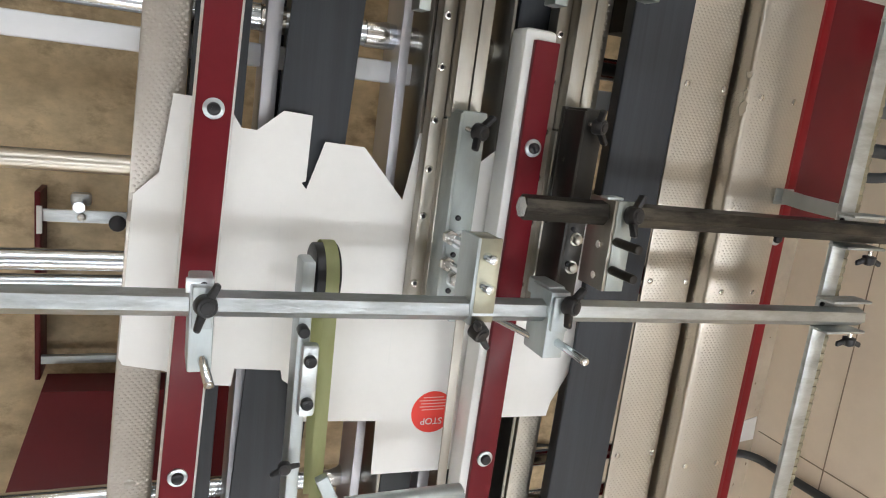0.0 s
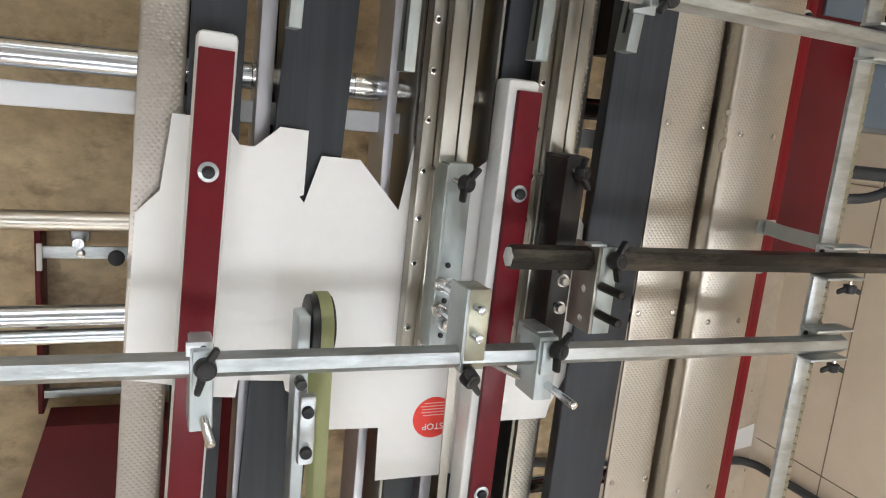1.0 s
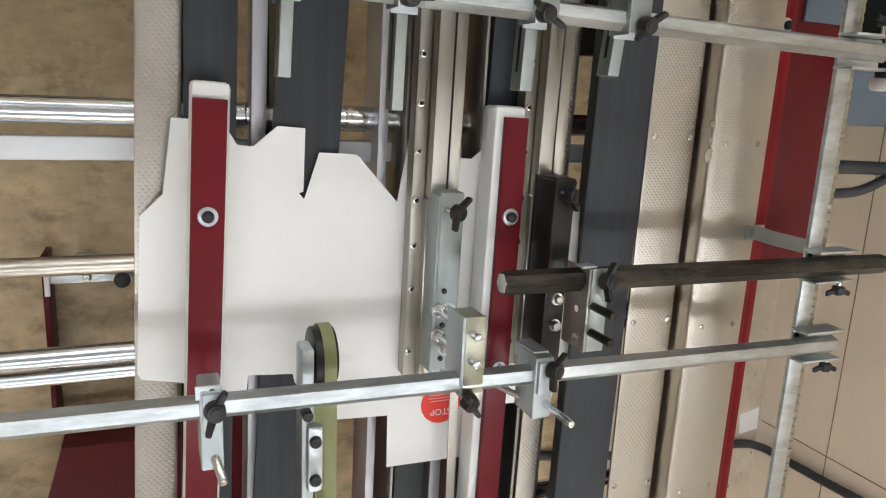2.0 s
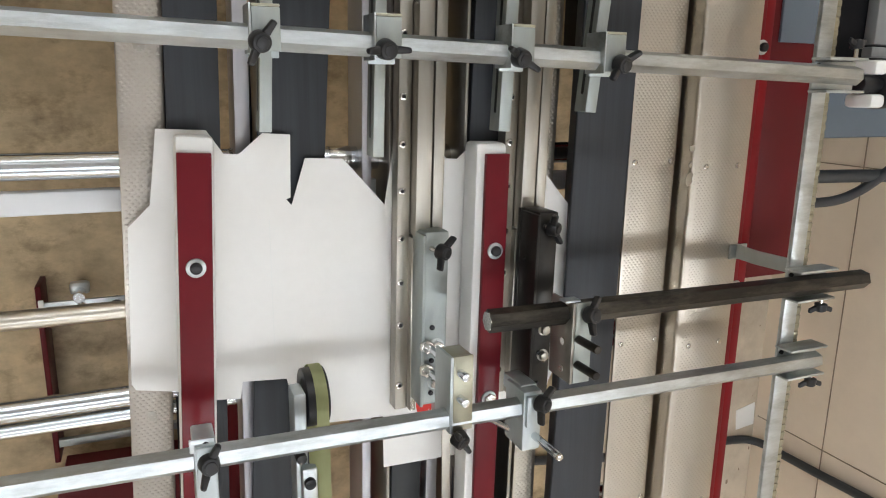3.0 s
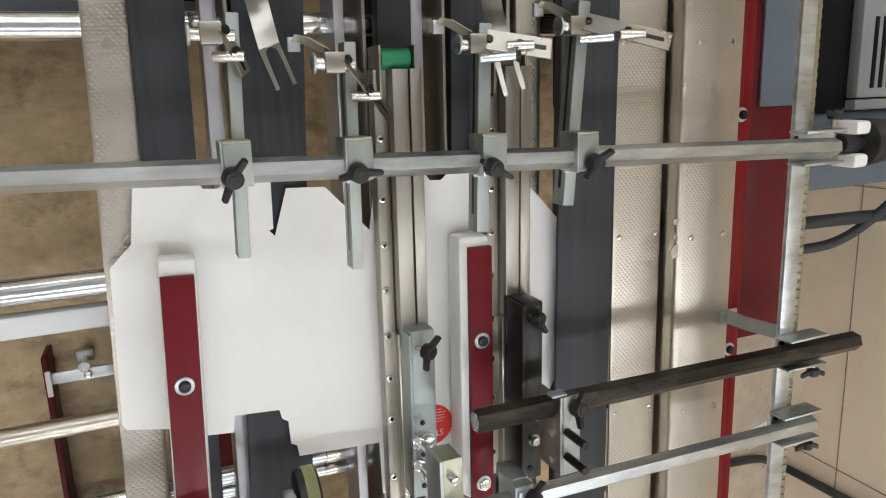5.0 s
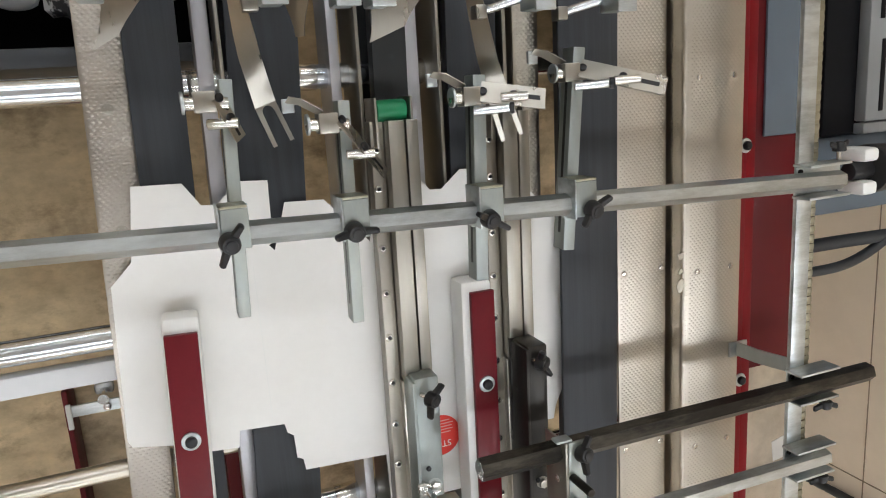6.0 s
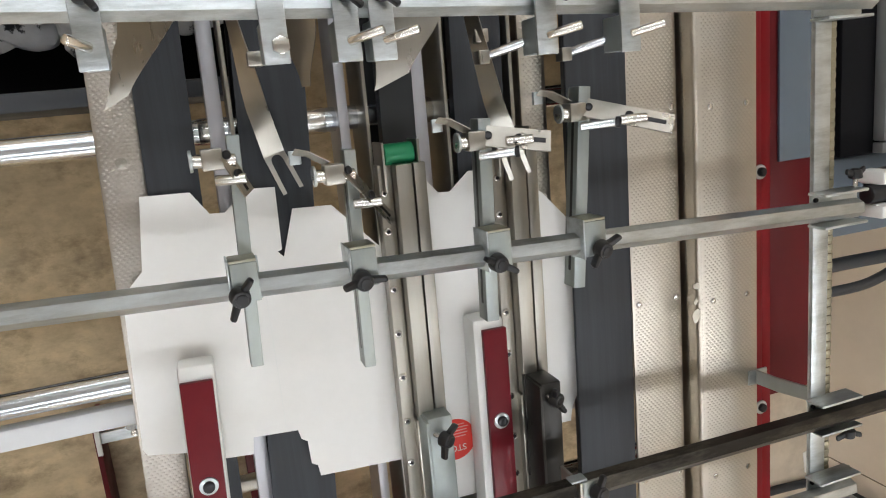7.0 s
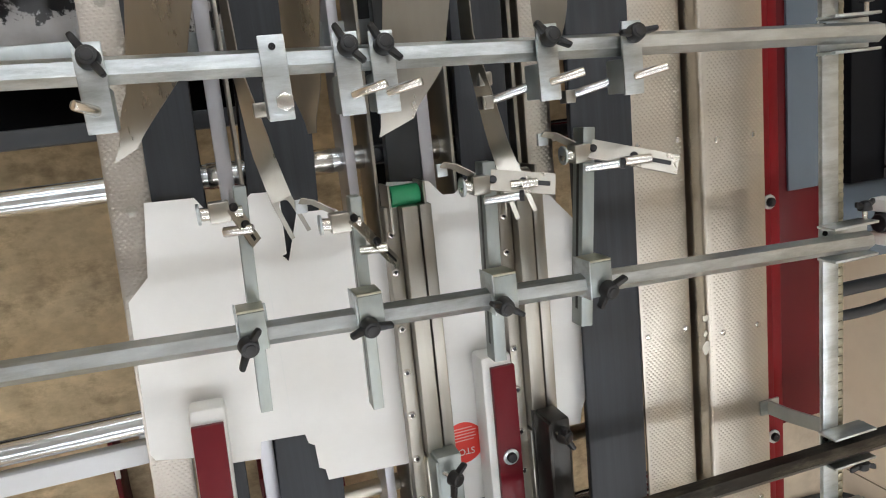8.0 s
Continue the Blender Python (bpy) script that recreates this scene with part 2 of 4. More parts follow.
BLACKPAINT.node_tree.nodes["Principled BSDF"].inputs["Specular IOR Level"].default_value = 0.08
for m in (MAROON, RED, FRAME_RED):
    m.node_tree.nodes["Principled BSDF"].inputs["Specular IOR Level"].default_value = 0.15


def dimples(parent, name, at_x, width, y0, y1, z, px, row, rx, ry, h, material):
    """Staggered oval dimples pressed out of a sheet, as one joined mesh."""
    nx, ny = int(width / px), int((y1 - y0) / row)
    rings = ((1.0, -0.15), (0.72, 0.62), (0.30, 0.95))
    base = np.array([(rx * f * math.cos(k * math.pi / 3), ry * f * math.sin(k * math.pi / 3), h * q) for f, q in rings for k in range(6)] + [(0, 0, h)])
    tops = [(r * 6 + k, r * 6 + (k + 1) % 6, (r + 1) * 6 + (k + 1) % 6, (r + 1) * 6 + k) for r in range(2) for k in range(6)] + [(12 + k, 12 + (k + 1) % 6, 18) for k in range(6)]
    verts, faces = [], []
    for j in range(ny):
        y = y0 + (j + 0.5) * row
        for i in range(nx - (j % 2)):
            x = at_x(y) - (nx - 1) * px / 2 + (i + 0.5 * (j % 2)) * px
            k = len(verts) * 19
            verts.append(base + (x, y, z))
            faces += [tuple(v + k for v in f) for f in tops]
    me = bpy.data.meshes.new(name)
    me.from_pydata(np.concatenate(verts).tolist(), [], faces)
    me.materials.append(material)
    me.shade_smooth()
    ob = new(name, me)
    ob.parent = parent
    ob.matrix_parent_inverse = Matrix.Translation(-LOC[parent.name])
    return tagged(ob, kind="stuff")


def rolled_edge(parent, at_x, dx, z, r, foot, material):
    """The rounded fold along a cover plate's edge, with pressed dimples running over the bend."""
    prof = [(r * (1 - math.sin(u)), -r * (1 - math.cos(u)), u) for u in [k * math.pi / 16 for k in range(9)]] + [(0.0, foot - z, math.pi / 2)]
    bm = B()
    ends = [[bm.verts.new((at_x(y) + dx + p, y, z + q)) for p, q, u in prof] + [bm.verts.new((at_x(y) + dx + p + 0.0025, y, z + q - (0.003 if u < 1.3 else 0))) for p, q, u in prof[::-1]] for y in (S, N)]
    n = len(ends[0])
    for k in range(n):
        bm.faces.new((ends[0][k], ends[0][(k + 1) % n], ends[1][(k + 1) % n], ends[1][k]))
    bm.faces.new(ends[0])
    bm.faces.new(ends[1][::-1])
    part("folded_edge", bm, material, parent)
    rx, ry, h = 0.0020, 0.0018, 0.00030
    base = [(rx * f * math.cos(k * math.pi / 3), ry * f * math.sin(k * math.pi / 3), h * q) for f, q in ((1.0, -0.15), (0.6, 0.75)) for k in range(6)] + [(0, 0, h)]
    tops = [(k, (k + 1) % 6, 6 + (k + 1) % 6, 6 + k) for k in range(6)] + [(6 + k, 6 + (k + 1) % 6, 12) for k in range(6)]
    spots = [(r * (1 - math.sin(u)), -r * (1 - math.cos(u)), u) for u in (0.25, 0.68, 1.12, 1.5)] + [(0.0, -r - 0.005 * k, math.pi / 2) for k in (1, 2, 3, 4)]
    verts, faces = [], []
    for j in range(int(1.5 / 0.0037)):
        y = -0.75 + 0.0037 * j
        for k, (p, q, u) in enumerate(spots):
            if (k + j) % 2:
                continue
            c, sn = math.cos(u), math.sin(u)
            start = len(verts)
            verts += [(at_x(y) + dx + p + b[0] * c - b[2] * sn, y + b[1], z + q + b[0] * sn + b[2] * c) for b in base]
            faces += [tuple(v + start for v in f) for f in tops]
    me = bpy.data.meshes.new("edge_embossing")
    me.from_pydata(verts, [], faces)
    me.materials.append(material)
    me.shade_smooth()
    ob = new("edge_embossing", me)
    ob.parent = parent
    ob.matrix_parent_inverse = Matrix.Translation(-LOC[parent.name])
    tagged(ob, kind="stuff")


# ---------------------------------------------------------------- the hall
def hall():
    lo, hi = (-3.2, -4.6), (2.09, 4.6)
    solid("floor", box(B(), (lo[0], lo[1], -0.15), (hi[0] + 0.2, hi[1], 0)), FLOOR, "worn brown stained concrete workshop floor", "floor", kind="structure")
    wall = solid("wall_east", box(B(), (hi[0], lo[1], 0), (hi[0] + 0.2, hi[1], 3.0)), WALL, "unseen beige wall added to close the hall with panel joints", "wall", kind="structure")
    for z in (0.30, 0.75, 1.20, 1.65):
        part("joint_strip", box(B(), (hi[0] - 0.002, lo[1], z), (hi[0] + 0.001, hi[1], z + 0.003)), DIRT, wall)
    for y in (-2.03, -1.053, -0.077, 0.90):
        part("joint_strip", box(B(), (hi[0] - 0.0025, y, 0.02), (hi[0] + 0.001, y + 0.003, 1.6)), DIRT, wall)
    bm = B()
    rng = random.Random(5)
    for k in range(90):
        y, x = rng.uniform(-2.2, 1.2), hi[0] - abs(rng.gauss(0, 0.06))
        s = rng.uniform(0.003, 0.011)
        t = bmesh.new()
        bmesh.ops.create_icosphere(t, subdivisions=1, radius=s)
        join(bm, t, Matrix.Translation((x, y, s * 0.15)) @ Matrix.Diagonal((1, rng.uniform(0.8, 2.5), 0.35, 1)))
    solid("floor_grime", bm, DIRT, "crumbled dirt along the foot of the wall", "grime", kind="stuff")
    solid("floor_apron", box(B(), (1.30, lo[1], 0.0), (hi[0], hi[1], 0.004)), APRON, "pale worn concrete strip of floor by the wall", "floor", kind="structure")
    # West, south and north walls are unseen, added to close the room.
    solid("unseen_wall_west", box(B(), (lo[0] - 0.2, lo[1], 0), (lo[0], hi[1], 3.0)), WALL, "unseen beige wall added to close the hall", "wall", kind="structure")
    solid("unseen_wall_south", box(B(), (lo[0], lo[1] - 0.2, 0), (hi[0], lo[1], 3.0)), WALL, "unseen beige wall added to close the hall", "wall", kind="structure")
    solid("unseen_wall_north", box(B(), (lo[0], hi[1], 0), (hi[0], hi[1] + 0.2, 3.0)), WALL, "unseen beige wall added to close the hall", "wall", kind="structure")
    solid("ceiling", box(B(), (lo[0] - 0.2, lo[1] - 0.2, 3.0), (hi[0] + 0.2, hi[1] + 0.2, 3.2)), CEIL, "off-white hall ceiling", "ceiling", kind="structure")
    # Unseen tubes: y -0.62 and 1.6 fit shadows and glints; others are added fill.
    for y, x0, x1 in ((-4.1, -1.5, 1.98), (-2.6, -1.5, 1.98), (-0.62, -1.5, 1.98), (1.6, -1.5, 1.98), (3.2, -1.5, 1.98)):
        f = thing("unseen_ceiling_light", ((x0 + x1) / 2, y, 3.0), "unseen long white ceiling tube light, outer rows added as fill", "lamp", "ceiling tube lights")
        part("housing", box(B(), (x0, y - 0.022, 2.828), (x1, y + 0.022, 2.86), 0.004), WHITE, f)
        part("diffuser", rod(B(), (x0 + 0.02, y, 2.775), (x1 - 0.02, y, 2.775), 0.052, 24, bevel=0.008), GLOW, f)
        for x in (x0 + 0.3, x1 - 0.3):
            part("hanger", rod(B(), (x, y, 2.85), (x, y, 3.01), 0.006, 8), ZINC, f)


# ---------------------------------------------------------------- the machine bed
S, N = -1.5, 1.5     # the bed's two ends


def along(x0, y0, x1, y1, y):
    return x0 + (x1 - x0) * (y - y0) / (y1 - y0)


def bed():
    left = thing("side_plate", (0, 0, 0.99), "narrow embossed stainless steel side plate of the machine bed", "steel plate", kind="structure")
    a = lambda y: along(-0.015, -0.43, 0.026, 0.535, y)
    part("top_sheet", beam(B(), a(S), S, a(N), N, 0.047, 0.995, 1.0, 0.001), EMB_L, left)
    part("skirt", beam(B(), a(S) - 0.0205, S, a(N) - 0.0205, N, 0.004, 0.962, 0.9955, 0.0008), STEEL, left)
    dimples(left, "embossing", a, 0.046, -0.75, 0.75, 1.0, 0.0064, 0.0038, 0.0027, 0.0018, 0.00048, EMB_L)
    for y in (0.325, 0.195, -0.225, 0.545, -0.47):
        piece("screw", FLAT, (a(y), y, 0.9995), left)

    belts = [("conveyor_belt", 0.045, -0.40, 0.0695, 0.415, 0.055, 1.006, 1.012, BELT),
             ("conveyor_belt", 0.163, 0.03, 0.182, 0.36, 0.078, 1.006, 1.012, BELT),
             ("conveyor_belt", 0.318, 0.0, 0.328, 0.35, 0.042, 1.004, 1.010, BELT_DARK),
             ("conveyor_belt", 0.424, 0.06, 0.434, 0.40, 0.066, 1.006, 1.012, BELT)]
    for name, x0, y0, x1, y1, w, z0, z1, m in belts:
        b = lambda y: along(x0, y0, x1, y1, y)
        t = thing(name, (b(0), 0, z0), "flat dark grey rubber conveyor belt", "conveyor belt", "conveyor belts")
        part("belt", beam(B(), b(S), S, b(N), N, w, z0, z1, 0.001), m, t)
        part("belt_bed", beam(B(), b(S), S, b(N), N, w * 0.8, z0 - 0.03, z0 - 0.0005, 0.001), DARKGREY, t)
        part("belt_return", beam(B(), b(S), S, b(N), N, w, z0 - 0.075, z0 - 0.07, 0.001), m, t)
    t = thing("conveyor_belt", (0.575, 0, 1.03), "wide dark grey rubber belt with rounded edge", "conveyor belt", "conveyor belts")
    b = lambda y: along(0.566, -0.48, 0.582, 0.40, y)
    part("belt", beam(B(), b(S), S, b(N), N, 0.088, 1.034, 1.041, 0.003), BELT, t)
    part("belt_bed", beam(B(), b(S) + 0.01, S, b(N) + 0.01, N, 0.06, 0.985, 1.0335, 0.001), DARKGREY, t)

    # inner upright plates between the belts
    for x0, x1, z1, z0, w, m in ((0.103, 0.122, 0.985, 0.93, 0.017, LILAC), (0.128, 0.138, 1.008, 0.94, 0.004, STEEL), (0.258, 0.268, 0.985, 0.92, 0.012, LILAC),
                                 (0.281, 0.291, 1.010, 0.93, 0.004, STEEL), (0.355, 0.365, 0.985, 0.92, 0.016, LILAC), (0.380, 0.390, 1.012, 0.93, 0.004, STEEL),
                                 (0.470, 0.480, 1.008, 0.92, 0.005, STEEL), (0.458, 0.468, 0.96, 0.90, 0.012, BLACKBOX)):
        solid("carrier_plate", beam(B(), along(x0, -0.4, x1, 0.4, S), S, along(x0, -0.4, x1, 0.4, N), N, w, z0, z1, 0.0006),
              m, "upright steel carrier plate between conveyor belts", "steel plate", "carrier plates")
    strip = thing("guide_sheet", (0.505, 0, 0.99), "embossed stainless sheet strip beside the wide belt", "steel plate")
    b = lambda y: along(0.497, -0.45, 0.512, 0.40, y)
    part("top_sheet", beam(B(), b(S), S, b(N), N, 0.036, 0.998, 1.003, 0.0008), EMB_R, strip)
    dimples(strip, "embossing", b, 0.033, -0.75, 0.75, 1.003, 0.0064, 0.0037, 0.0028, 0.0018, 0.00036, EMB_R)
    part("fold", beam(B(), b(S) - 0.016, S, b(N) - 0.016, N, 0.003, 0.96, 0.999, 0.0006), STEEL, strip)

    pa = thing("cover_plate", (0.66, 0, 1.02), "long embossed stainless steel cover plate with screws", "steel plate", "cover plates")
    a = lambda y: along(0.660, -0.45, 0.664, 0.4, y)
    part("top_sheet", beam(B(), a(S), S, a(N), N, 0.080, 1.033, 1.037, 0.0012), EMB_R, pa)
    part("fold", beam(B(), a(S) + 0.037, S, a(N) + 0.037, N, 0.003, 1.0, 1.0335, 0.0008), STEEL, pa)
    dimples(pa, "embossing", a, 0.077, -0.75, 0.75, 1.037, 0.0064, 0.0037, 0.0028, 0.0018, 0.00036, EMB_R)
    for y in (0.058, -0.208, -0.47, 0.32, 0.60):
        for dx in (-0.030, 0.031):
            piece("screw", PAN, (a(y) + dx, y, 1.0365), pa)
    pb = thing("cover_plate", (0.758, 0, 1.05), "raised embossed stainless steel cover plate with folded edge", "steel plate", "cover plates")
    a = lambda y: along(0.757, -0.45, 0.7585, 0.2, y)
    part("top_sheet", beam(B(), a(S) + 0.0035, S, a(N) + 0.0035, N, 0.093, 1.062, 1.066, 0.0015), EMB_R, pb)
    rolled_edge(pb, a, -0.0495, 1.0655, 0.007, 1.020, EMB_R)
    dimples(pb, "embossing", lambda y: a(y) + 0.0035, 0.091, -0.75, 0.75, 1.066, 0.0064, 0.0037, 0.0028, 0.0018, 0.00036, EMB_R)
    for y in (0.052, -0.214, -0.48, 0.316, 0.60):
        for dx in (-0.026, 0.032):
            piece("screw", PAN, (a(y) + dx, y, 1.0655), pb)
    for y, s in ((0.078, 0.006), (0.036, 0.008), (0.056, 0.004)):
        bm = B()
        rng = random.Random(int(y * 1000))
        pts = [(0.7035 + s * (0.5 + rng.random() * 0.6) * math.cos(k * 0.63), y + s * (0.4 + rng.random()) * math.sin(k * 0.63)) for k in range(10)]
        slab(bm, pts, 1.066, 1.0668)
        part("weld_mark", bm, SPRING, pb)
    # Black strip put in the gap in place of shade between the plates.
    part("gap_shade", beam(B(), 0.7013, -0.19, 0.704, N, 0.012, 0.985, 0.99), BLACKPAINT, pb)
    for y, w in ((-0.36, 0.022), (-0.46, 0.034), (-0.66, 0.02)):
        part("hinge_block", box(B(), (0.698, y, 0.955), (0.7075, y + w, 1.004), 0.002), BLACKPAINT, pb)

    frame_ = thing("side_frame", (0.83, 0, 0), "dark red enamelled machine side frame", "machine frame", kind="structure")
    part("upright_plate", box(B(), (0.812, S, 0.885), (0.836, N, 1.046), 0.002), FRAME_RED, frame_)
    part("top_flange", box(B(), (0.8365, S, 1.036), (0.853, N, 1.044), 0.0015), FRAME_RED, frame_)
    part("cover_panel", box(B(), (0.8535, -0.13, 0.90), (0.965, N, 1.036), 0.002), MAROON, frame_)
    part("blue_grey_panel", box(B(), (0.872, 0.226, 1.0365), (0.963, N, 1.041), 0.001), GREYBLUE, frame_, "scuffed blue-grey panel")
    for y in (-0.138, 0.217, 0.545):
        piece("washer", WASHER, (0.832, y, 1.0455), frame_)
        piece("socket_screw", CAP, (0.832, y, 1.0470), frame_)
    # the near side frame's foot, low on the floor
    foot = thing("floor_plinth", (-0.15, -0.6, 0), "dark red sheet steel plinth under the machine", "plinth")
    part("side_rail", box(B(), (-0.238, -0.72, 0), (-0.226, -0.290, 0.10), 0.002), MAROON, foot)
    bm = B()
    slab(bm, [(-0.212, -0.705), (0.05, -0.712), (0.088, -0.712), (0.088, -1.45), (-0.43, -1.45)], 0.10, 0.20)
    part("sloping_cover", bm, MAROON, foot)
    part("cross_plate", box(B(), (-0.2255, -0.682, 0.085), (0.088, -0.664, 0.10), 0.001), ZINC_DULL, foot)
    part("inner_plate", box(B(), (0.09, -1.35, 0.0), (0.26, -0.30, 0.45), 0.003), MAROON, foot)
    br = thing("adjuster_bracket", (-0.16, -0.33, 0), "galvanised adjuster bracket with bolt above the floor", "bracket")
    part("arm", box(B(), (-0.225, -0.352, 0.102), (-0.05, -0.325, 0.110), 0.001), ZINC, br)
    part("end_tab", box(B(), (-0.232, -0.378, 0.1105), (-0.221, -0.318, 0.118), 0.001), WHITE, br)
    part("post", rod(B(), (-0.15, -0.315, 0.0), (-0.15, -0.315, 0.13), 0.012, 16), CHROME, br)
    part("collar", box(B(), (-0.172, -0.322, 0.055), (-0.130, -0.292, 0.080), 0.008), ZINC, br)
    part("arm_bolt", rod(B(), (-0.146, -0.339, 0.1095), (-0.146, -0.339, 0.119), 0.0095, 18, bevel=0.004), SCREW, br)
    part("grip", rod(B(), (-0.075, -0.35, 0.07), (-0.075, -0.35, 0.12), 0.018, 14, bevel=0.004), PLASTIC, br)


def supports():
    """Legs and cross beams that carry the bed at its two ends."""
    for y in (-1.40, 1.40):
        t = thing("machine_stand", (0.41, y, 0), "dark red steel stand under the machine bed", "machine stand", "machine stands")
        part("cross_beam", box(B(), (-0.03, y - 0.04, 0.80), (0.86, y + 0.04, 0.885), 0.003), MAROON, t)
        for x in (0.0, 0.826):
            part("leg", box(B(), (x - 0.03, y - 0.03, 0.0), (x + 0.03, y + 0.03, 0.7995), 0.003), MAROON, t)
            part("foot_plate", box(B(), (x - 0.06, y - 0.05, 0.0), (x + 0.06, y + 0.05, 0.012), 0.002), ZINC_DULL, t)


def shafts():
    """Bright shafts and flat stretchers that cross under the belts."""
    rows = [(-0.224, 0.0125, 0.93), (-0.253, 0.0095, 0.92), (0.066, 0.0150, 0.955), (-0.525, 0.014, 0.93), (0.348, 0.0150, 0.955), (-0.60, 0.012, 0.92), (0.66, 0.015, 0.955)]
    for y, r, z in rows:
        t = thing("cross_shaft", (0.3, y, z), "bright polished steel cross shaft under the belts", "shaft", "cross shafts")
        part("shaft", rod(B(), (-0.55, y, z), (0.80, y, z), r, 28, bevel=0.001), CHROME, t)
        for x in (0.115, 0.235, 0.372, 0.498):
            part("thread_collar", rod(B(), (x - 0.014, y, z), (x + 0.014, y, z), r + 0.001, 24, bevel=0.001), SCREW, t)
    t = thing("cross_shaft", (0.3, -0.113, 0.93), "pale galvanised round cross bar under the belts", "shaft", "cross shafts")
    part("shaft", rod(B(), (-0.55, -0.113, 0.93), (0.80, -0.113, 0.93), 0.0115, 28, bevel=0.001), PALEROD, t)
    for y, w, z, m in ((0.025, 0.026, 0.945, GREYBAR), (0.50, 0.03, 0.93, ZINC_DULL)):
        solid("stretcher_bar", box(B(), (-0.55, y - w / 2, z - 0.012), (0.80, y + w / 2, z + 0.012), 0.003), m, "pale flat stretcher bar across the machine", "stretcher bar", "stretcher bars")


hall()
bed()
supports()
shafts()


# ---------------------------------------------------------------- hold-down rails over the sheet
def holddowns():
    t = thing("hold_down_rail", (0.045, -0.3, 1.03), "dark red rail bolted on a white plastic slide", "rail", "hold-down rails")
    a = lambda y: along(0.033, -0.40, 0.0555, 0.087, y)
    part("red_bar", beam(B(), a(S), S, a(0.087), 0.087, 0.0345, 1.0582, 1.066, 0.0012), RED, t)
    part("white_slide", beam(B(), a(S) + 0.001, S, a(0.104) + 0.001, 0.104, 0.0395, 1.0235, 1.058, 0.006), WHITE, t)
    for y in (-0.034, -0.428, -0.82):
        piece("washer", WASHER, (a(y), y, 1.0655), t)
        piece("socket_screw", CAP, (a(y), y, 1.066), t)
    t = thing("hold_down_rail", (0.40, -0.3, 1.03), "dark red rail bolted on a white plastic slide", "rail", "hold-down rails")
    a = lambda y: along(0.3985, -0.35, 0.4045, 0.078, y)
    part("red_bar", beam(B(), a(S), S, a(0.078), 0.078, 0.031, 1.062, 1.070, 0.0012), RED, t)
    part("white_slide", beam(B(), a(S) - 0.008, S, a(0.091) - 0.005, 0.091, 0.042, 1.0235, 1.0618, 0.006), WHITE, t)
    for y in (-0.042, -0.436, -0.82):
        piece("washer", WASHER, (a(y), y, 1.0695), t)
        piece("socket_screw", CAP, (a(y), y, 1.070), t)
    piece("washer", WASHER, (a(-0.240), -0.240, 1.0695), t)
    piece("nut", NUT, (a(-0.240), -0.240, 1.0705), t)


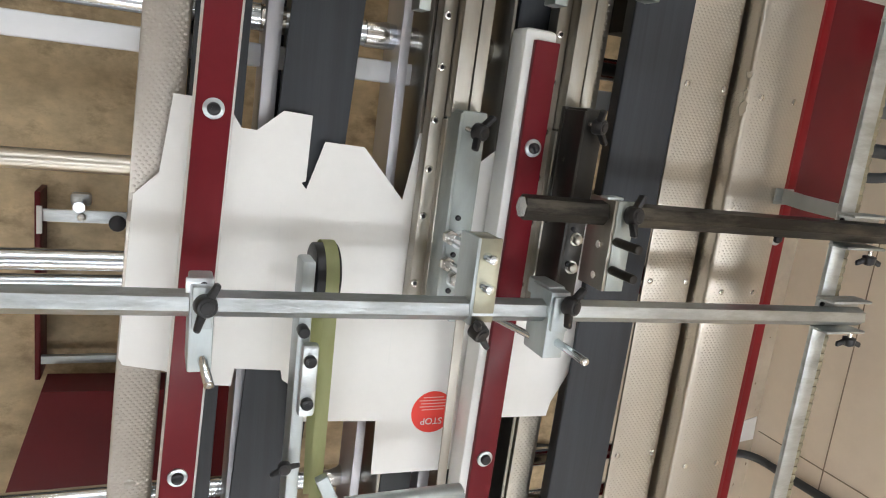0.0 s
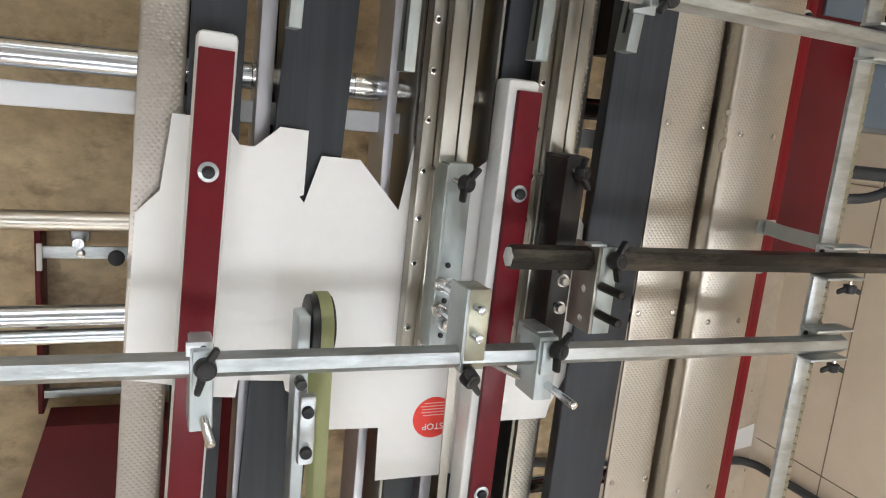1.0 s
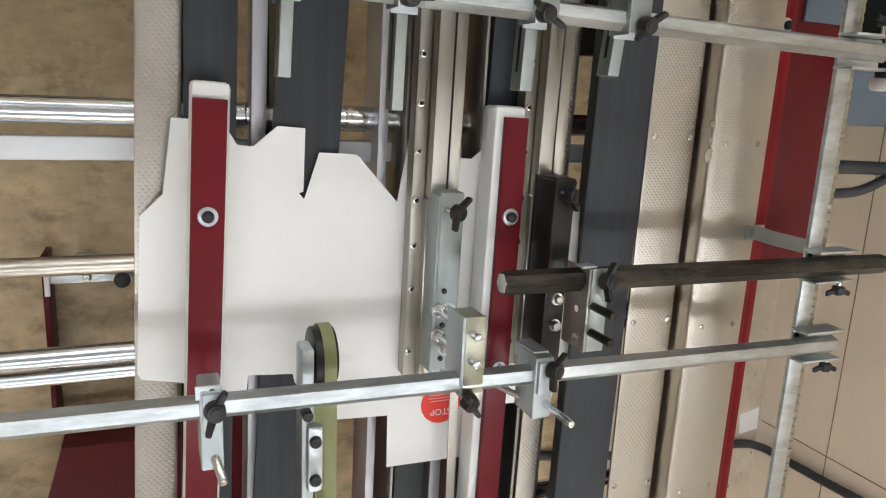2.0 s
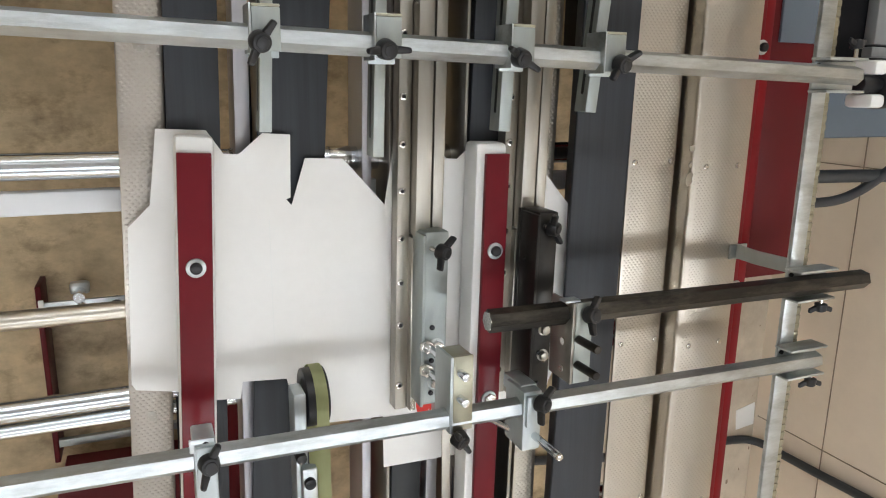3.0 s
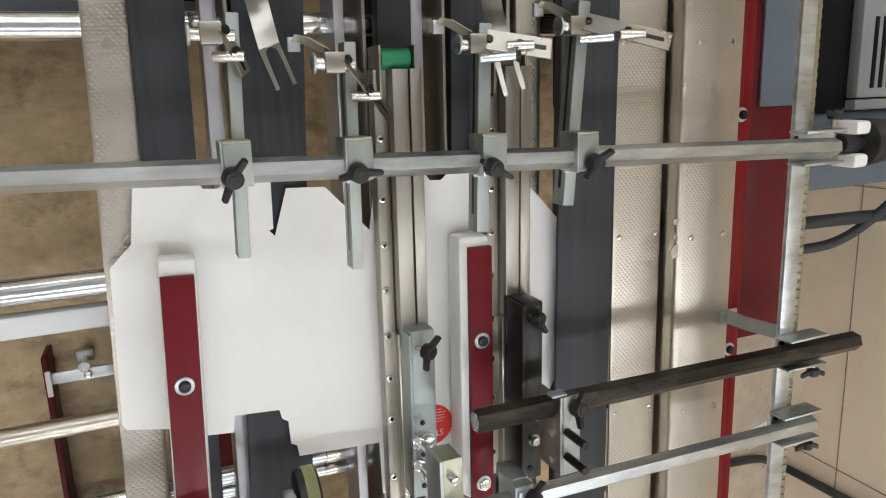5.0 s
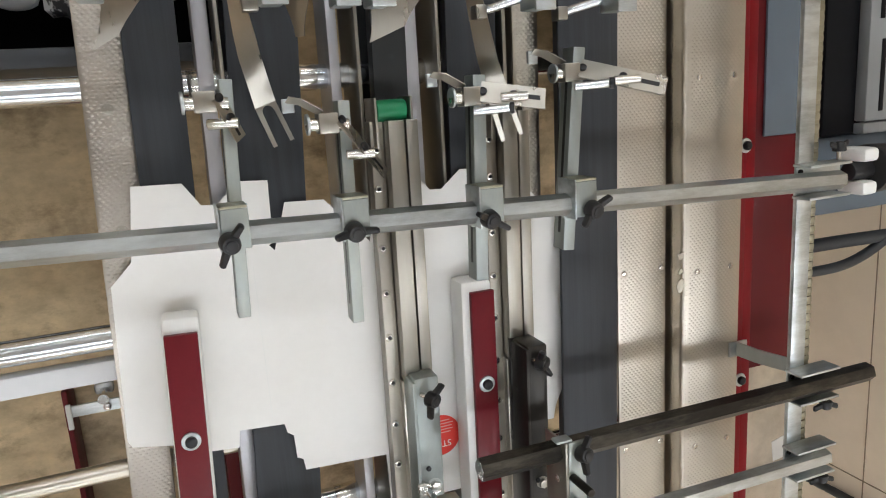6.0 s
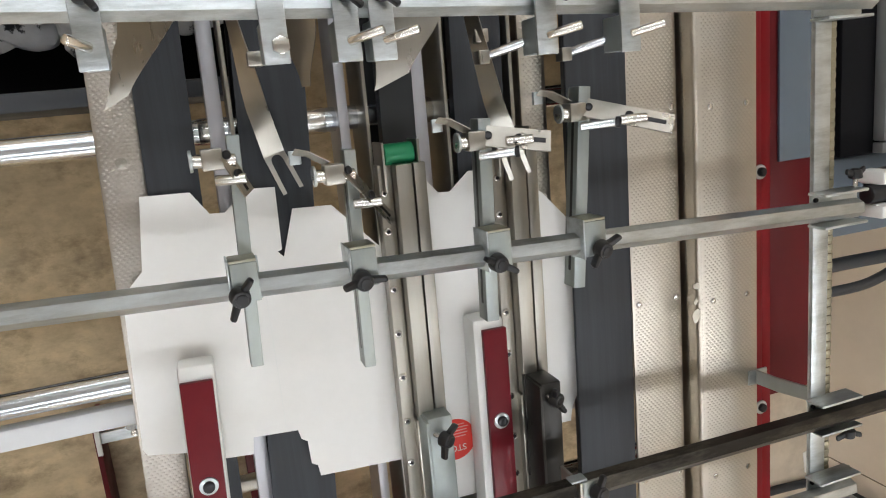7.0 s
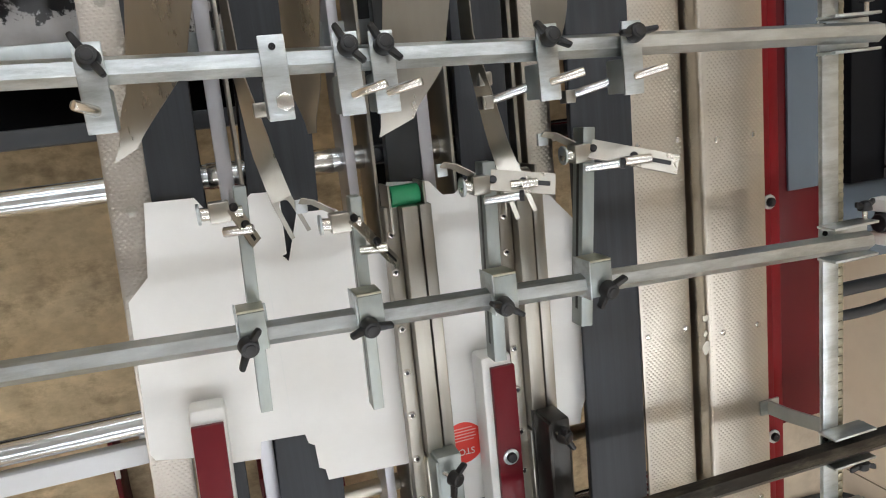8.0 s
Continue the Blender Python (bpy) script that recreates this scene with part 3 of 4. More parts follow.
def guide_rails():
    for n, (x0, x1, mat_box) in enumerate(((0.2795, 0.2870, GALV), (0.420, 0.4285, BLACKBOX))):
        t = thing("guide_rail", (x0, 0, 1.03), "stainless steel guide rail with screwed flange and %s end roller" % ("green" if n == 0 else "steel"), "guide rail", "guide rails")
        a = lambda y: along(x0, -0.2, x1, 0.3, y)
        y0, y1 = -0.245, 0.292
        part("flange", beam(B(), a(y0) + 0.007, y0, a(y1) + 0.007, y1, 0.016, 1.0275, 1.049, 0.001), STEEL, t)
        part("upper_half", beam(B(), a(-0.018) + 0.0255, -0.018, a(y1) + 0.0255, y1, 0.0195, 1.0275, 1.067, 0.0015), STEEL, t)
        part("upper_half", beam(B(), a(-0.018) + 0.0447, -0.018, a(y1) + 0.0447, y1, 0.0142, 1.0275, 1.065, 0.0015), STEEL, t)
        part("spring_leaf", beam(B(), a(y0) + 0.019, y0, a(-0.02) + 0.0175, -0.02, 0.008, 1.0275, 1.060, 0.002), SPRING, t)
        if n == 1:
            part("dark_flange", beam(B(), a(-0.13) + 0.022, -0.13, a(0.01) + 0.022, 0.01, 0.013, 1.0605, 1.068, 0.001), BLACKBOX, t)
        for y in (-0.023, -0.078, -0.132, -0.212, 0.035, 0.09, 0.145, 0.215, 0.26):
            piece("screw", DOME, (a(y) + 0.0045, y, 1.0488), t)
        # forked end with the roller
        for dx in (0.004, 0.046):
            part("fork_plate", beam(B(), a(y1) + dx, y1 - 0.03, a(0.318) + dx, 0.318, 0.003, 1.02, 1.062, 0.0008), STEEL, t)
        part("end_roller", rod(B(), (a(0.3) + 0.008, 0.303, 1.045), (a(0.3) + 0.043, 0.303, 1.045), 0.0125, 24, bevel=0.0015), GREENP if n == 0 else SPRING, t, "green plastic roller" if n == 0 else "dull steel roller")
        # adjusting box on the rail
        b = thing("adjusting_box", (x0 + 0.03, -0.1, 1.06), "galvanised adjusting box on the guide rail" if n == 0 else "black adjusting box on the guide rail", "adjusting box")
        ya, yb = (-0.225, -0.008) if n == 0 else (-0.228, 0.010)
        w = 0.031 if n == 0 else 0.027
        cx = 0.0345 if n == 0 else 0.0335
        part("body", beam(B(), a(ya) + cx, ya, a(yb) + cx, yb, w, 1.060, 1.090 if n == 0 else 1.107, 0.003), mat_box, b)
        part("side_lip", beam(B(), a(ya) + cx - w / 2 - 0.001, ya, a(yb) + cx - w / 2 - 0.001, yb - 0.003, 0.004, 1.055, 1.0935 if n == 0 else 1.109, 0.001), mat_box, b)
        at = (a(-0.028) + cx - 0.003, -0.028, 1.104) if n == 0 else (a(-0.012) + cx - 0.002, -0.008, 1.112)
        wing_knob(b, at, (0.45, -0.1, 0.9), 58 if n == 0 else -65, 0.8)
        for k in range(2):
            yy = (-0.150 - 0.045 * k) if n == 0 else (-0.140 - 0.034 * k)
            part("lock_nut", rod(B(), (a(yy) + cx + 0.002, yy, 1.0895 if n == 0 else 1.1065), (a(yy) + cx + 0.002, yy, 1.097 if n == 0 else 1.114), 0.0085 if n == 0 else 0.0062, 6, bevel=0.0008), SCREW if n == 0 else SPRING, b)
            part("star_washer", rod(B(), (a(yy) + cx + 0.002, yy, 1.0892 if n == 0 else 1.1062), (a(yy) + cx + 0.002, yy, 1.0908 if n == 0 else 1.1078), 0.0105 if n == 0 else 0.0080, 12), ZINC if n == 0 else SPRING, b)
        for k in range(3):
            yy = ya + 0.016 + 0.042 * k
            piece("screw", SMALL, (a(yy) + cx - 0.004, yy, 1.0895 if n == 0 else 1.1065), b)


def strap():
    t = thing("flat_strap", (0.351, -0.4, 1.045), "thin stainless steel strap lying above the carton blank", "strap")
    part("strip", beam(B(), 0.3535, -0.75, 0.3497, -0.24, 0.0125, 1.0465, 1.049, 0.0006), STEEL, t)
    part("end_block", box(B(), (0.335, -0.262, 1.03), (0.362, -0.236, 1.0462), 0.002), ZINC_DULL, t)


def bar(name, p, q, r, material, label, group="", n=6, spin=0.0):
    t = thing(name, p, label, "bar", group)
    part("bar", rod(B(), p, q, r, n, spin=spin, bevel=0.0012), material, t)
    d = (Vector(q) - Vector(p)).normalized()
    for e, k in ((Vector(p), -1), (Vector(q), 1)):
        part("cut_end", rod(B(), e + d * 0.0001 * k, e + d * 0.0006 * k, r * 0.86, n, spin=spin), SCREW, t)
    return t


def yA(x):
    return -0.198 - 0.020 * x


def yB(x):
    return 0.2031 - 0.0303 * x


def zB(x):
    return 1.1315 + 0.0527 * x


def yC(x):
    return 0.4616 - 0.0392 * x


def yK(x):
    return -0.0915 - 0.0125 * x


def cross_bars():
    hexr = 0.0122
    for f, h, xe in ((yA, lambda x: 1.170, 0.872), (yB, zB, 0.864), (yC, lambda x: 1.170, 0.885)):
        bar("hexagon_bar", (-0.62, f(-0.62), h(-0.62)), (xe, f(xe), h(xe)), hexr, ZINC, "zinc-plated hexagonal cross bar", "hexagonal cross bars", 6, 0.36)
    bar("black_hexagon_bar", (0.345, yK(0.345), 1.170), (0.944, yK(0.944), 1.170), 0.0135, BLACKROD, "worn black hexagonal steel bar with cut end", "", 6, 0.2)
    bar("short_round_bar", (0.195, -0.435, 1.15), (0.33, -0.432, 1.15), 0.014, ZINC_DULL, "short galvanised round bar", "", 24)


def clamp_a(x, f, z, along_y, label, pin=None, knob_at=None, knob_axis=(0, -0.2, 1), w=0.030, material=None, knob_spin=0.8):
    """A saddle block on a cross bar, closed by a wing knob."""
    y = f(x)
    t = thing("bar_clamp", (x, y, z), label, "clamp", "bar clamps")
    m = material or ZINC_DULL
    y0, y1 = along_y
    part("block", box(B(), (x - w / 2, y + y0, z - 0.030), (x + w / 2, y + y1, z + 0.0145), 0.0022), m, t)
    part("cap", box(B(), (x - w / 2 + 0.002, y - 0.018, z + 0.0147), (x + w / 2 - 0.002, y + 0.020, z + 0.020), 0.0015), m, t)
    if knob_at:
        wing_knob(t, knob_at, knob_axis, knob_spin, 0.85)
    if pin:
        p = part("pin", rod(B(), pin[0], pin[1], 0.0044, 14, bevel=0.0012), CHROME, t)
        part("ball_end", rod(B(), Vector(pin[1]) - (Vector(pin[1]) - Vector(pin[0])).normalized() * 0.004, Vector(pin[1]) + (Vector(pin[1]) - Vector(pin[0])).normalized() * 0.003, 0.0046, 14, bevel=0.0025), SCREW, p)
    return t


def clamps():
    # on the near bar
    x = 0.0405
    clamp_a(x, yA, 1.170, (-0.060, 0.022), "galvanised clamp block with wing knob and bent pin", ((x + 0.002, yA(x) - 0.046, 1.182), (x + 0.008, yA(x) - 0.066, 1.200)), (x + 0.002, yA(x) + 0.004, 1.188), (0.1, 0.05, 1), 0.021, ZINC_DULL, 68)
    lug = thing("hole_plate", (x, yA(x) + 0.02, 1.18), "small zinc-plated plate with a bolt hole on the clamp", "bracket")
    part("plate", box(B(), (x - 0.014, yA(x) + 0.0125, 1.180), (x + 0.009, yA(x) + 0.0265, 1.1835), 0.001), ZINC, lug)
    part("hole", rod(B(), (x + 0.001, yA(x) + 0.020, 1.1832), (x + 0.001, yA(x) + 0.020, 1.1838), 0.0032, 14), SOCKET, lug)
    x = 0.405
    clamp_a(x - 0.006, yA, 1.170, (-0.050, 0.024), "galvanised clamp block with wing knob and long pin", ((0.4025, -0.2375, 1.180), (0.4046, -0.2388, 1.236)), (0.403, -0.194, 1.190), (0.35, 0.0, 0.9), 0.024, ZINC_DULL, 65)
    part("bent_rod", rod(B(), (0.355, -0.232, 1.10), (0.39, -0.243, 1.15), 0.004, 12), CHROME, clamp_a(0.402, yA, 1.155, (0.008, 0.026), "small galvanised clamp cap on the hexagonal bar", None, None, w=0.022))
    # plated block that carries the adjusting studs
    x = 0.297
    y = yA(x)
    t = thing("stud_block", (x, y, 1.15), "yellow zinc-plated angle block with two studs on the hexagonal bar", "clamp", "bar clamps")
    part("face_plate", box(B(), (x - 0.001, y - 0.014, 1.138), (x + 0.003, y + 0.076, 1.182), 0.001), ZINC_DULL, t)
    part("top_plate", box(B(), (x + 0.0032, y - 0.012, 1.1765), (x + 0.027, y + 0.076, 1.181), 0.001), BRASSY, t)
    part("end_plate", box(B(), (x + 0.0032, y + 0.0725, 1.145), (x + 0.026, y + 0.0755, 1.176), 0.0008), BRASSY, t)
    for k in range(2):
        part("stud", rod(B(), (0.303, -0.146 - 0.03 * k, 1.0905), (0.309, -0.147 - 0.03 * k, 1.196), 0.0048, 14, bevel=0.001), CHROME, t)
        part("nut", rod(B(), (0.302, -0.146 - 0.03 * k, 1.092), (0.302, -0.146 - 0.03 * k, 1.100), 0.0085, 6, bevel=0.0008), SCREW, t)
    wing_knob(t, (x + 0.008, y - 0.017, 1.182), (0.25, -0.35, 0.9), -58, 0.85)
    # block on the black bar
    x = 0.445
    y = yK(x)
    t = thing("stud_block", (x, y, 1.15), "galvanised angle block with two long pins on the black bar", "clamp", "bar clamps")
    part("face_plate", box(B(), (x - 0.001, y - 0.082, 1.142), (x + 0.003, y + 0.016, 1.189), 0.001), STEEL, t)
    part("top_plate", box(B(), (x + 0.0032, y - 0.082, 1.185), (x + 0.026, y + 0.016, 1.189), 0.001), GALV, t)
    part("saddle", box(B(), (x - 0.010, y + 0.0165, 1.172), (x + 0.010, y + 0.0195, 1.187), 0.001), ZINC_DULL, t)
    for k in range(2):
        part("pin", rod(B(), (x + 0.008, -0.1245 - 0.031 * k, 1.180), (x + 0.009, -0.1245 - 0.031 * k, 1.227), 0.0050, 14, bevel=0.001), BLACKROD, t)
        part("rivet", rod(B(), (x - 0.003, y - 0.034 - 0.034 * k, 1.172), (x - 0.0005, y - 0.034 - 0.034 * k, 1.172), 0.0042, 12), SCREW, t)
    wing_knob(t, (x + 0.018, y + 0.002, 1.190), (0.2, 0.1, 0.95), 80, 0.85)


def middle_bar_holders():
    """Slotted flat bars held on the middle cross bar, each with a jointed block at its far end."""
    rows = ((0.112, 0.1195, 0.130, 0.111, 0.345, 60, 1.124), (0.230, 0.2365, 0.2425, 0.083, 0.318, 2, 1.119), (0.373, 0.3805, 0.3895, 0.109, 0.335, -30, 1.128), (0.494, 0.489, 0.510, 0.130, 0.358, 42, 1.134))
    for n, (kx, xa, xb, ya, yb, spin, top) in enumerate(rows):
        y, z = yB(kx), zB(kx)
        dz = z - 1.160
        t = thing("bar_holder", (kx, y, z), "zinc-plated holder with slotted flat bar and wing knob", "clamp", "flat bar holders")
        a = lambda v: along(xa, ya, xb, yb, v)
        body = B()
        m = Matrix.Translation((xa, ya, 0)) @ Matrix.Rotation(-math.atan2(xb - xa, yb - ya), 4, "Z")
        d = math.hypot(xb - xa, yb - ya)
        hw = 0.0062 if n < 2 else 0.0075
        box(body, (-hw, 0, top - 0.024), (hw, d, top), 0.0012, m)
        part("flat_bar", body, GALV, t)
        part("slot", box(B(), (-hw - 0.0003, 0.02, top - 0.014), (-hw + 0.001, d - 0.03, top - 0.009), 0, m), SOCKET, t)
        cx = a(y)
        part("clamp_plate", box(B(), (cx - 0.017, y - 0.013, dz + 1.1725), (cx + 0.009, y + 0.026, dz + 1.1755), 0.001), GALV, t)
        part("end_plate", box(B(), (cx - 0.017, y + 0.0262, dz + 1.143), (cx + 0.009, y + 0.029, dz + 1.1755), 0.0008), BRASSY, t)
        part("side_plate", box(B(), (cx - 0.0195, y - 0.015, dz + 1.140), (cx - 0.0175, y + 0.029, dz + 1.177), 0.0006), ZINC, t)
        part("under_plate", box(B(), (cx - 0.017, y - 0.018, dz + 1.1425), (cx + 0.012, y + 0.026, dz + 1.1465), 0.0008), ZINC_DULL, t)
        wing_knob(t, (kx, y - 0.004, z + 0.016), (0.12, -0.2, 0.95), spin, 0.85)
        # jointed block at the far end
        j = thing("jointed_block", (xb, yb, 1.13), "bright jointed clamp block with slotted steel tab", "joint", "jointed blocks")
        bx, by = ((0.101, 0.325), (0.213, 0.297), (0.366, 0.313), (0.487, 0.331))[n]
        part("cube", box(B(), (bx - 0.003, by - 0.010, 1.126), (bx + 0.0165, by + 0.010, 1.146), 0.0015), SPRING, j)
        part("pivot", rod(B(), (bx - 0.014, by, 1.136), (bx + 0.028, by - 0.003, 1.136), 0.0065, 18, bevel=0.001), SCREW, j)
        piece("washer", WASHER, (bx - 0.014, by, 1.136), j).rotation_euler = (0, math.pi / 2, 0)
        tab_end = ((0.018, -0.040, -0.010), (0.046, -0.060, -0.012), (0.064, -0.012, 0.022), (0.076, -0.026, 0.050))[n]
        p0 = Vector((bx + 0.018, by + 0.004, 1.142))
        p1 = p0 + Vector(tab_end)
        side = (p1 - p0).cross(Vector((0.1, 0.9, 0.75) if n < 2 else (0.1, 0.45, 1))).normalized() * (0.0072 if n < 2 else 0.0120)
        part("slotted_tab", ribbon(B(), [(p0, side), (p0.lerp(p1, 0.5), side), (p1, side)], 0.0018), SPRING, j)
        up = (p1 - p0).cross(side).normalized()
        for sgn in (-1, 1):
            part("slot", ribbon(B(), [(p0.lerp(p1, 0.66) + up * 0.0011 * sgn, side * 0.22), (p0.lerp(p1, 0.92) + up * 0.0011 * sgn, side * 0.22)], 0.0004), SOCKET, j)
        if n:
            l0, l1 = Vector((bx + 0.004, by + 0.010, 1.128)), Vector((bx - 0.028, by + 0.024, 1.118))
            part("leaf", ribbon(B(), [(l0, Vector((0.001, 0.0025, 0.006))), (l0.lerp(l1, 0.6) + Vector((0, 0.004, 0)), Vector((0.001, 0.0025, 0.006))), (l1, Vector((0.002, 0.004, 0.004)))], 0.0012), STEEL, j)
            part("leaf_tab", box(B(), (l1.x - 0.004, l1.y - 0.012, 1.112), (l1.x + 0.008, l1.y + 0.002, 1.117), 0.001), ZINC, j)
        q = p0.lerp(p1, 0.62)
        part("tab_bolt", rod(B(), q - Vector((0.022, 0, 0.004)), q + Vector((0.006, 0, 0.004)), 0.0052, 14, bevel=0.001), SCREW, j)
        for u, r in ((0.03, 0.0044), (0.5, 0.0046)):
            c = p0.lerp(p1, u)
            nn = up if up.z > 0 else -up
            part("socket_head", rod(B(), c, c + nn * 0.004, r, 16, bevel=0.001), SOCKET, j)
        if n >= 2:
            part("guide_pin", rod(B(), (bx + 0.005, by - 0.016, 1.15), (bx + 0.040, by - 0.014, 1.165), 0.0048, 14, bevel=0.001), CHROME, j)
            part("end_nut", rod(B(), (bx + 0.040, by - 0.014, 1.165), (bx + 0.044, by - 0.014, 1.167), 0.0062, 12), SOCKET, j)


def far_bar_holders():
    """Clamps on the far cross bar and the twisted steel strips that they carry."""
    z = 1.170
    rows = ((0.028, -60), (0.175, None), (0.240, -58), (0.273, -55), (0.440, -38), (0.536, 2))
    for x, spin in rows:
        knob = spin is not None
        y = yC(x)
        t = thing("bar_clamp", (x, y, z), "zinc-plated clamp plate with wing knob and ball-ended pin" if knob else "zinc-plated clamp plate with plain bolt hole", "clamp", "far bar clamps")
        part("plate", box(B(), (x - 0.0115, y - 0.052, 1.1835), (x + 0.0115, y + 0.022, 1.1875), 0.001), ZINC, t)
        part("body", box(B(), (x - 0.0105, y - 0.050, 1.150), (x + 0.0105, y - 0.0145, 1.183), 0.002), ZINC_DULL, t)
        if knob:
            wing_knob(t, (x + 0.001, y + 0.008, 1.188), (0.0, 0.25, 1), spin, 0.8)
            s = -1 if x < 0.1 else 1
            if x > 0.4:
                part("tail_rod", rod(B(), (x - 0.046, y - 0.046, 1.135), (x - 0.010, y - 0.036, 1.155), 0.0048, 14, bevel=0.001), CHROME, t)
                part("lug", box(B(), (x - 0.056, y - 0.054, 1.126), (x - 0.044, y - 0.040, 1.142), 0.001), SPRING, t)
            part("pin", rod(B(), (x, y - 0.034, 1.186), (x + s * (0.030 if x > 0.2 else 0.016), y - 0.027, 1.204), 0.0046, 14, bevel=0.002), SCREW, t)
        else:
            piece("screw", SMALL, (x, y + 0.012, 1.187), t)
            piece("nut", NUT, (x + 0.004, y - 0.036, 1.187), t)
    strips = (
        ((0.030, 0.386, 1.074), (0.012, 0.006, 0.004), (0.072, 0.455, 1.10), (0.030, 0.010, 0.016), (0.110, 0.62, 1.13), (0.036, 0, 0.02)),
        ((0.216, 0.386, 1.064), (0.004, 0, 0.004), (0.213, 0.45, 1.08), (0.016, 0, 0.016), (0.225, 0.62, 1.12), (0.022, 0, 0.02)),
        ((0.300, 0.382, 1.100), (0.020, 0.008, 0.0), (0.322, 0.44, 1.11), (0.032, 0.004, 0.01), (0.350, 0.62, 1.13), (0.034, 0, 0.02)),
        ((0.494, 0.420, 1.08), (0.006, 0, 0.006), (0.495, 0.50, 1.09), (0.018, 0, 0.01), (0.490, 0.62, 1.10), (0.02, 0, 0.01)),
    )
    for a, wa, b, wb, c, wc in strips:
        solid("plough_strip", ribbon(B(), [(a, wa), (b, wb), (c, wc)], 0.0014), SPRING, "twisted thin stainless folding strip", "folding strip", "folding strips")
    # forked fingers
    for pts, tip in ((((0.143, 0.60, 1.12), (0.146, 0.463, 1.095), (0.161, 0.371, 1.065), (0.1735, 0.319, 1.050)), 0.042), (((0.378, 0.60, 1.13), (0.388, 0.47, 1.105), (0.420, 0.352, 1.085), (0.436, 0.304, 1.080)), 0.042)):
        t = thing("forked_finger", pts[3], "forked thin spring steel finger", "spring finger", "forked fingers")
        lean = pts[0][0] > 0.3
        up = (Vector((0.0015, 0, 0.013)), Vector((0.004, 0.001, 0.012)), Vector((0.0100, 0.003, 0.006)), Vector((0.0112, 0.0035, -0.0015)))
        if lean:
            up = (Vector((0.001, 0, 0.013)), Vector((0.002, 0, 0.013)), Vector((0.0085, 0.002, 0.0075)), Vector((0.0125, 0.004, 0.003)))
        part("blade", ribbon(B(), list(zip(pts, up)), 0.0014), SPRING, t)
        e, hw = Vector(pts[3]), up[3].length
        u, v = up[3].normalized(), Vector((0.016, -tip, -0.006)).normalized()
        n = u.cross(v).normalized() * 0.0007
        r = hw * 0.54
        deep = r + 0.0015
        web = B()
        rows = []
        for k in range(13):
            c, q = math.cos(math.pi * k / 12), math.sin(math.pi * k / 12)
            top, arc = e + u * hw * c, e + u * r * c + v * (deep - r * q)
            rows.append([web.verts.new(w) for w in (top + n, arc + n, arc - n, top - n)])
        for p, q in zip(rows, rows[1:]):
            for k in range(4):
                web.faces.new((p[k], p[(k + 1) % 4], q[(k + 1) % 4], q[k]))
        part("crotch", web, SPRING, t)
        for s in (-1, 1):
            q = e + u * (s * (hw + r) / 2)
            part("prong", ribbon(B(), [(q, u * (hw - r) / 2), (q + v * (tip + 0.004) + u * 0.001 * s, u * (hw - r) * 0.42)], 0.0014), SPRING, t)
        part("lug", box(B(), (pts[1][0] + 0.010, pts[1][1] - 0.055, 1.088), (pts[1][0] + 0.026, pts[1][1] - 0.040, 1.102), 0.002), SPRING, t)


def side_bar():
    """The long galvanised channel with its toothed rack, and the brackets that carry the cross bars."""
    t = thing("side_channel", (0.84, 0, 1.14), "long galvanised channel with a toothed rack strip", "channel", kind="structure")
    part("channel", beam(B(), 0.832, S, 0.834, N, 0.026, 1.143, 1.150, 0.0015), ZINC, t)
    part("rack_strip", beam(B(), 0.8525, S, 0.8545, N, 0.0125, 1.136, 1.144, 0.001), BRASSY, t)
    me = mesh_of(box(B(), (-0.0042, -0.0038, 0), (0.0042, 0.0038, 0.003), 0.0008), "tooth", BRASSY)
    for k in range(120):
        y = -0.72 + k * 0.0122
        piece("tooth", me, (along(0.8525, S, 0.8545, N, y), y, 1.1435), t)
    for f, z, name in ((yA, 1.170, "A"), (yB, 1.160, "B"), (yC, 1.170, "C"), (yK, 1.170, "K")):
        x = 0.845
        y = f(x)
        b = thing("bar_bracket", (x, y, z), "zinc-plated bracket that holds a cross bar on the channel", "bracket", "bar brackets")
        for s in (-1, 1):
            part("cheek", box(B(), (0.810, y + s * 0.0205 - 0.0018, 1.1505), (0.880, y + s * 0.0205 + 0.0018, 1.179), 0.001), ZINC, b)
        part("base", box(B(), (0.812, y - 0.018, 1.1507), (0.888, y + 0.018, 1.1545), 0.0008), ZINC, b)
        ky = y - 0.032 if f in (yA, yK) else y + 0.034
        wing_knob(b, (0.872, ky, 1.165), (0, -1 if f in (yA, yK) else 1, 0.0), 10, 0.7)
        piece("socket_screw", SMALL, (0.818, y + 0.012, 1.1545), b)
    for y in (-0.078, 0.62, -0.80):
        s = thing("strut", (0.82, y, 1.06), "flat zinc-plated strut from the red frame to the channel", "strut", "channel struts")
        part("flat_bar", ribbon(B(), [((0.802, y + 0.004, 1.071), (0, 0.010, 0)), ((0.812, y, 1.100), (0, 0.010, 0)), ((0.832, y - 0.004, 1.142), (0, 0.010, 0))], 0.004), ZINC_DULL, s)
        part("foot", box(B(), (0.790, y - 0.008, 1.0665), (0.822, y + 0.014, 1.070), 0.0008), ZINC, s)


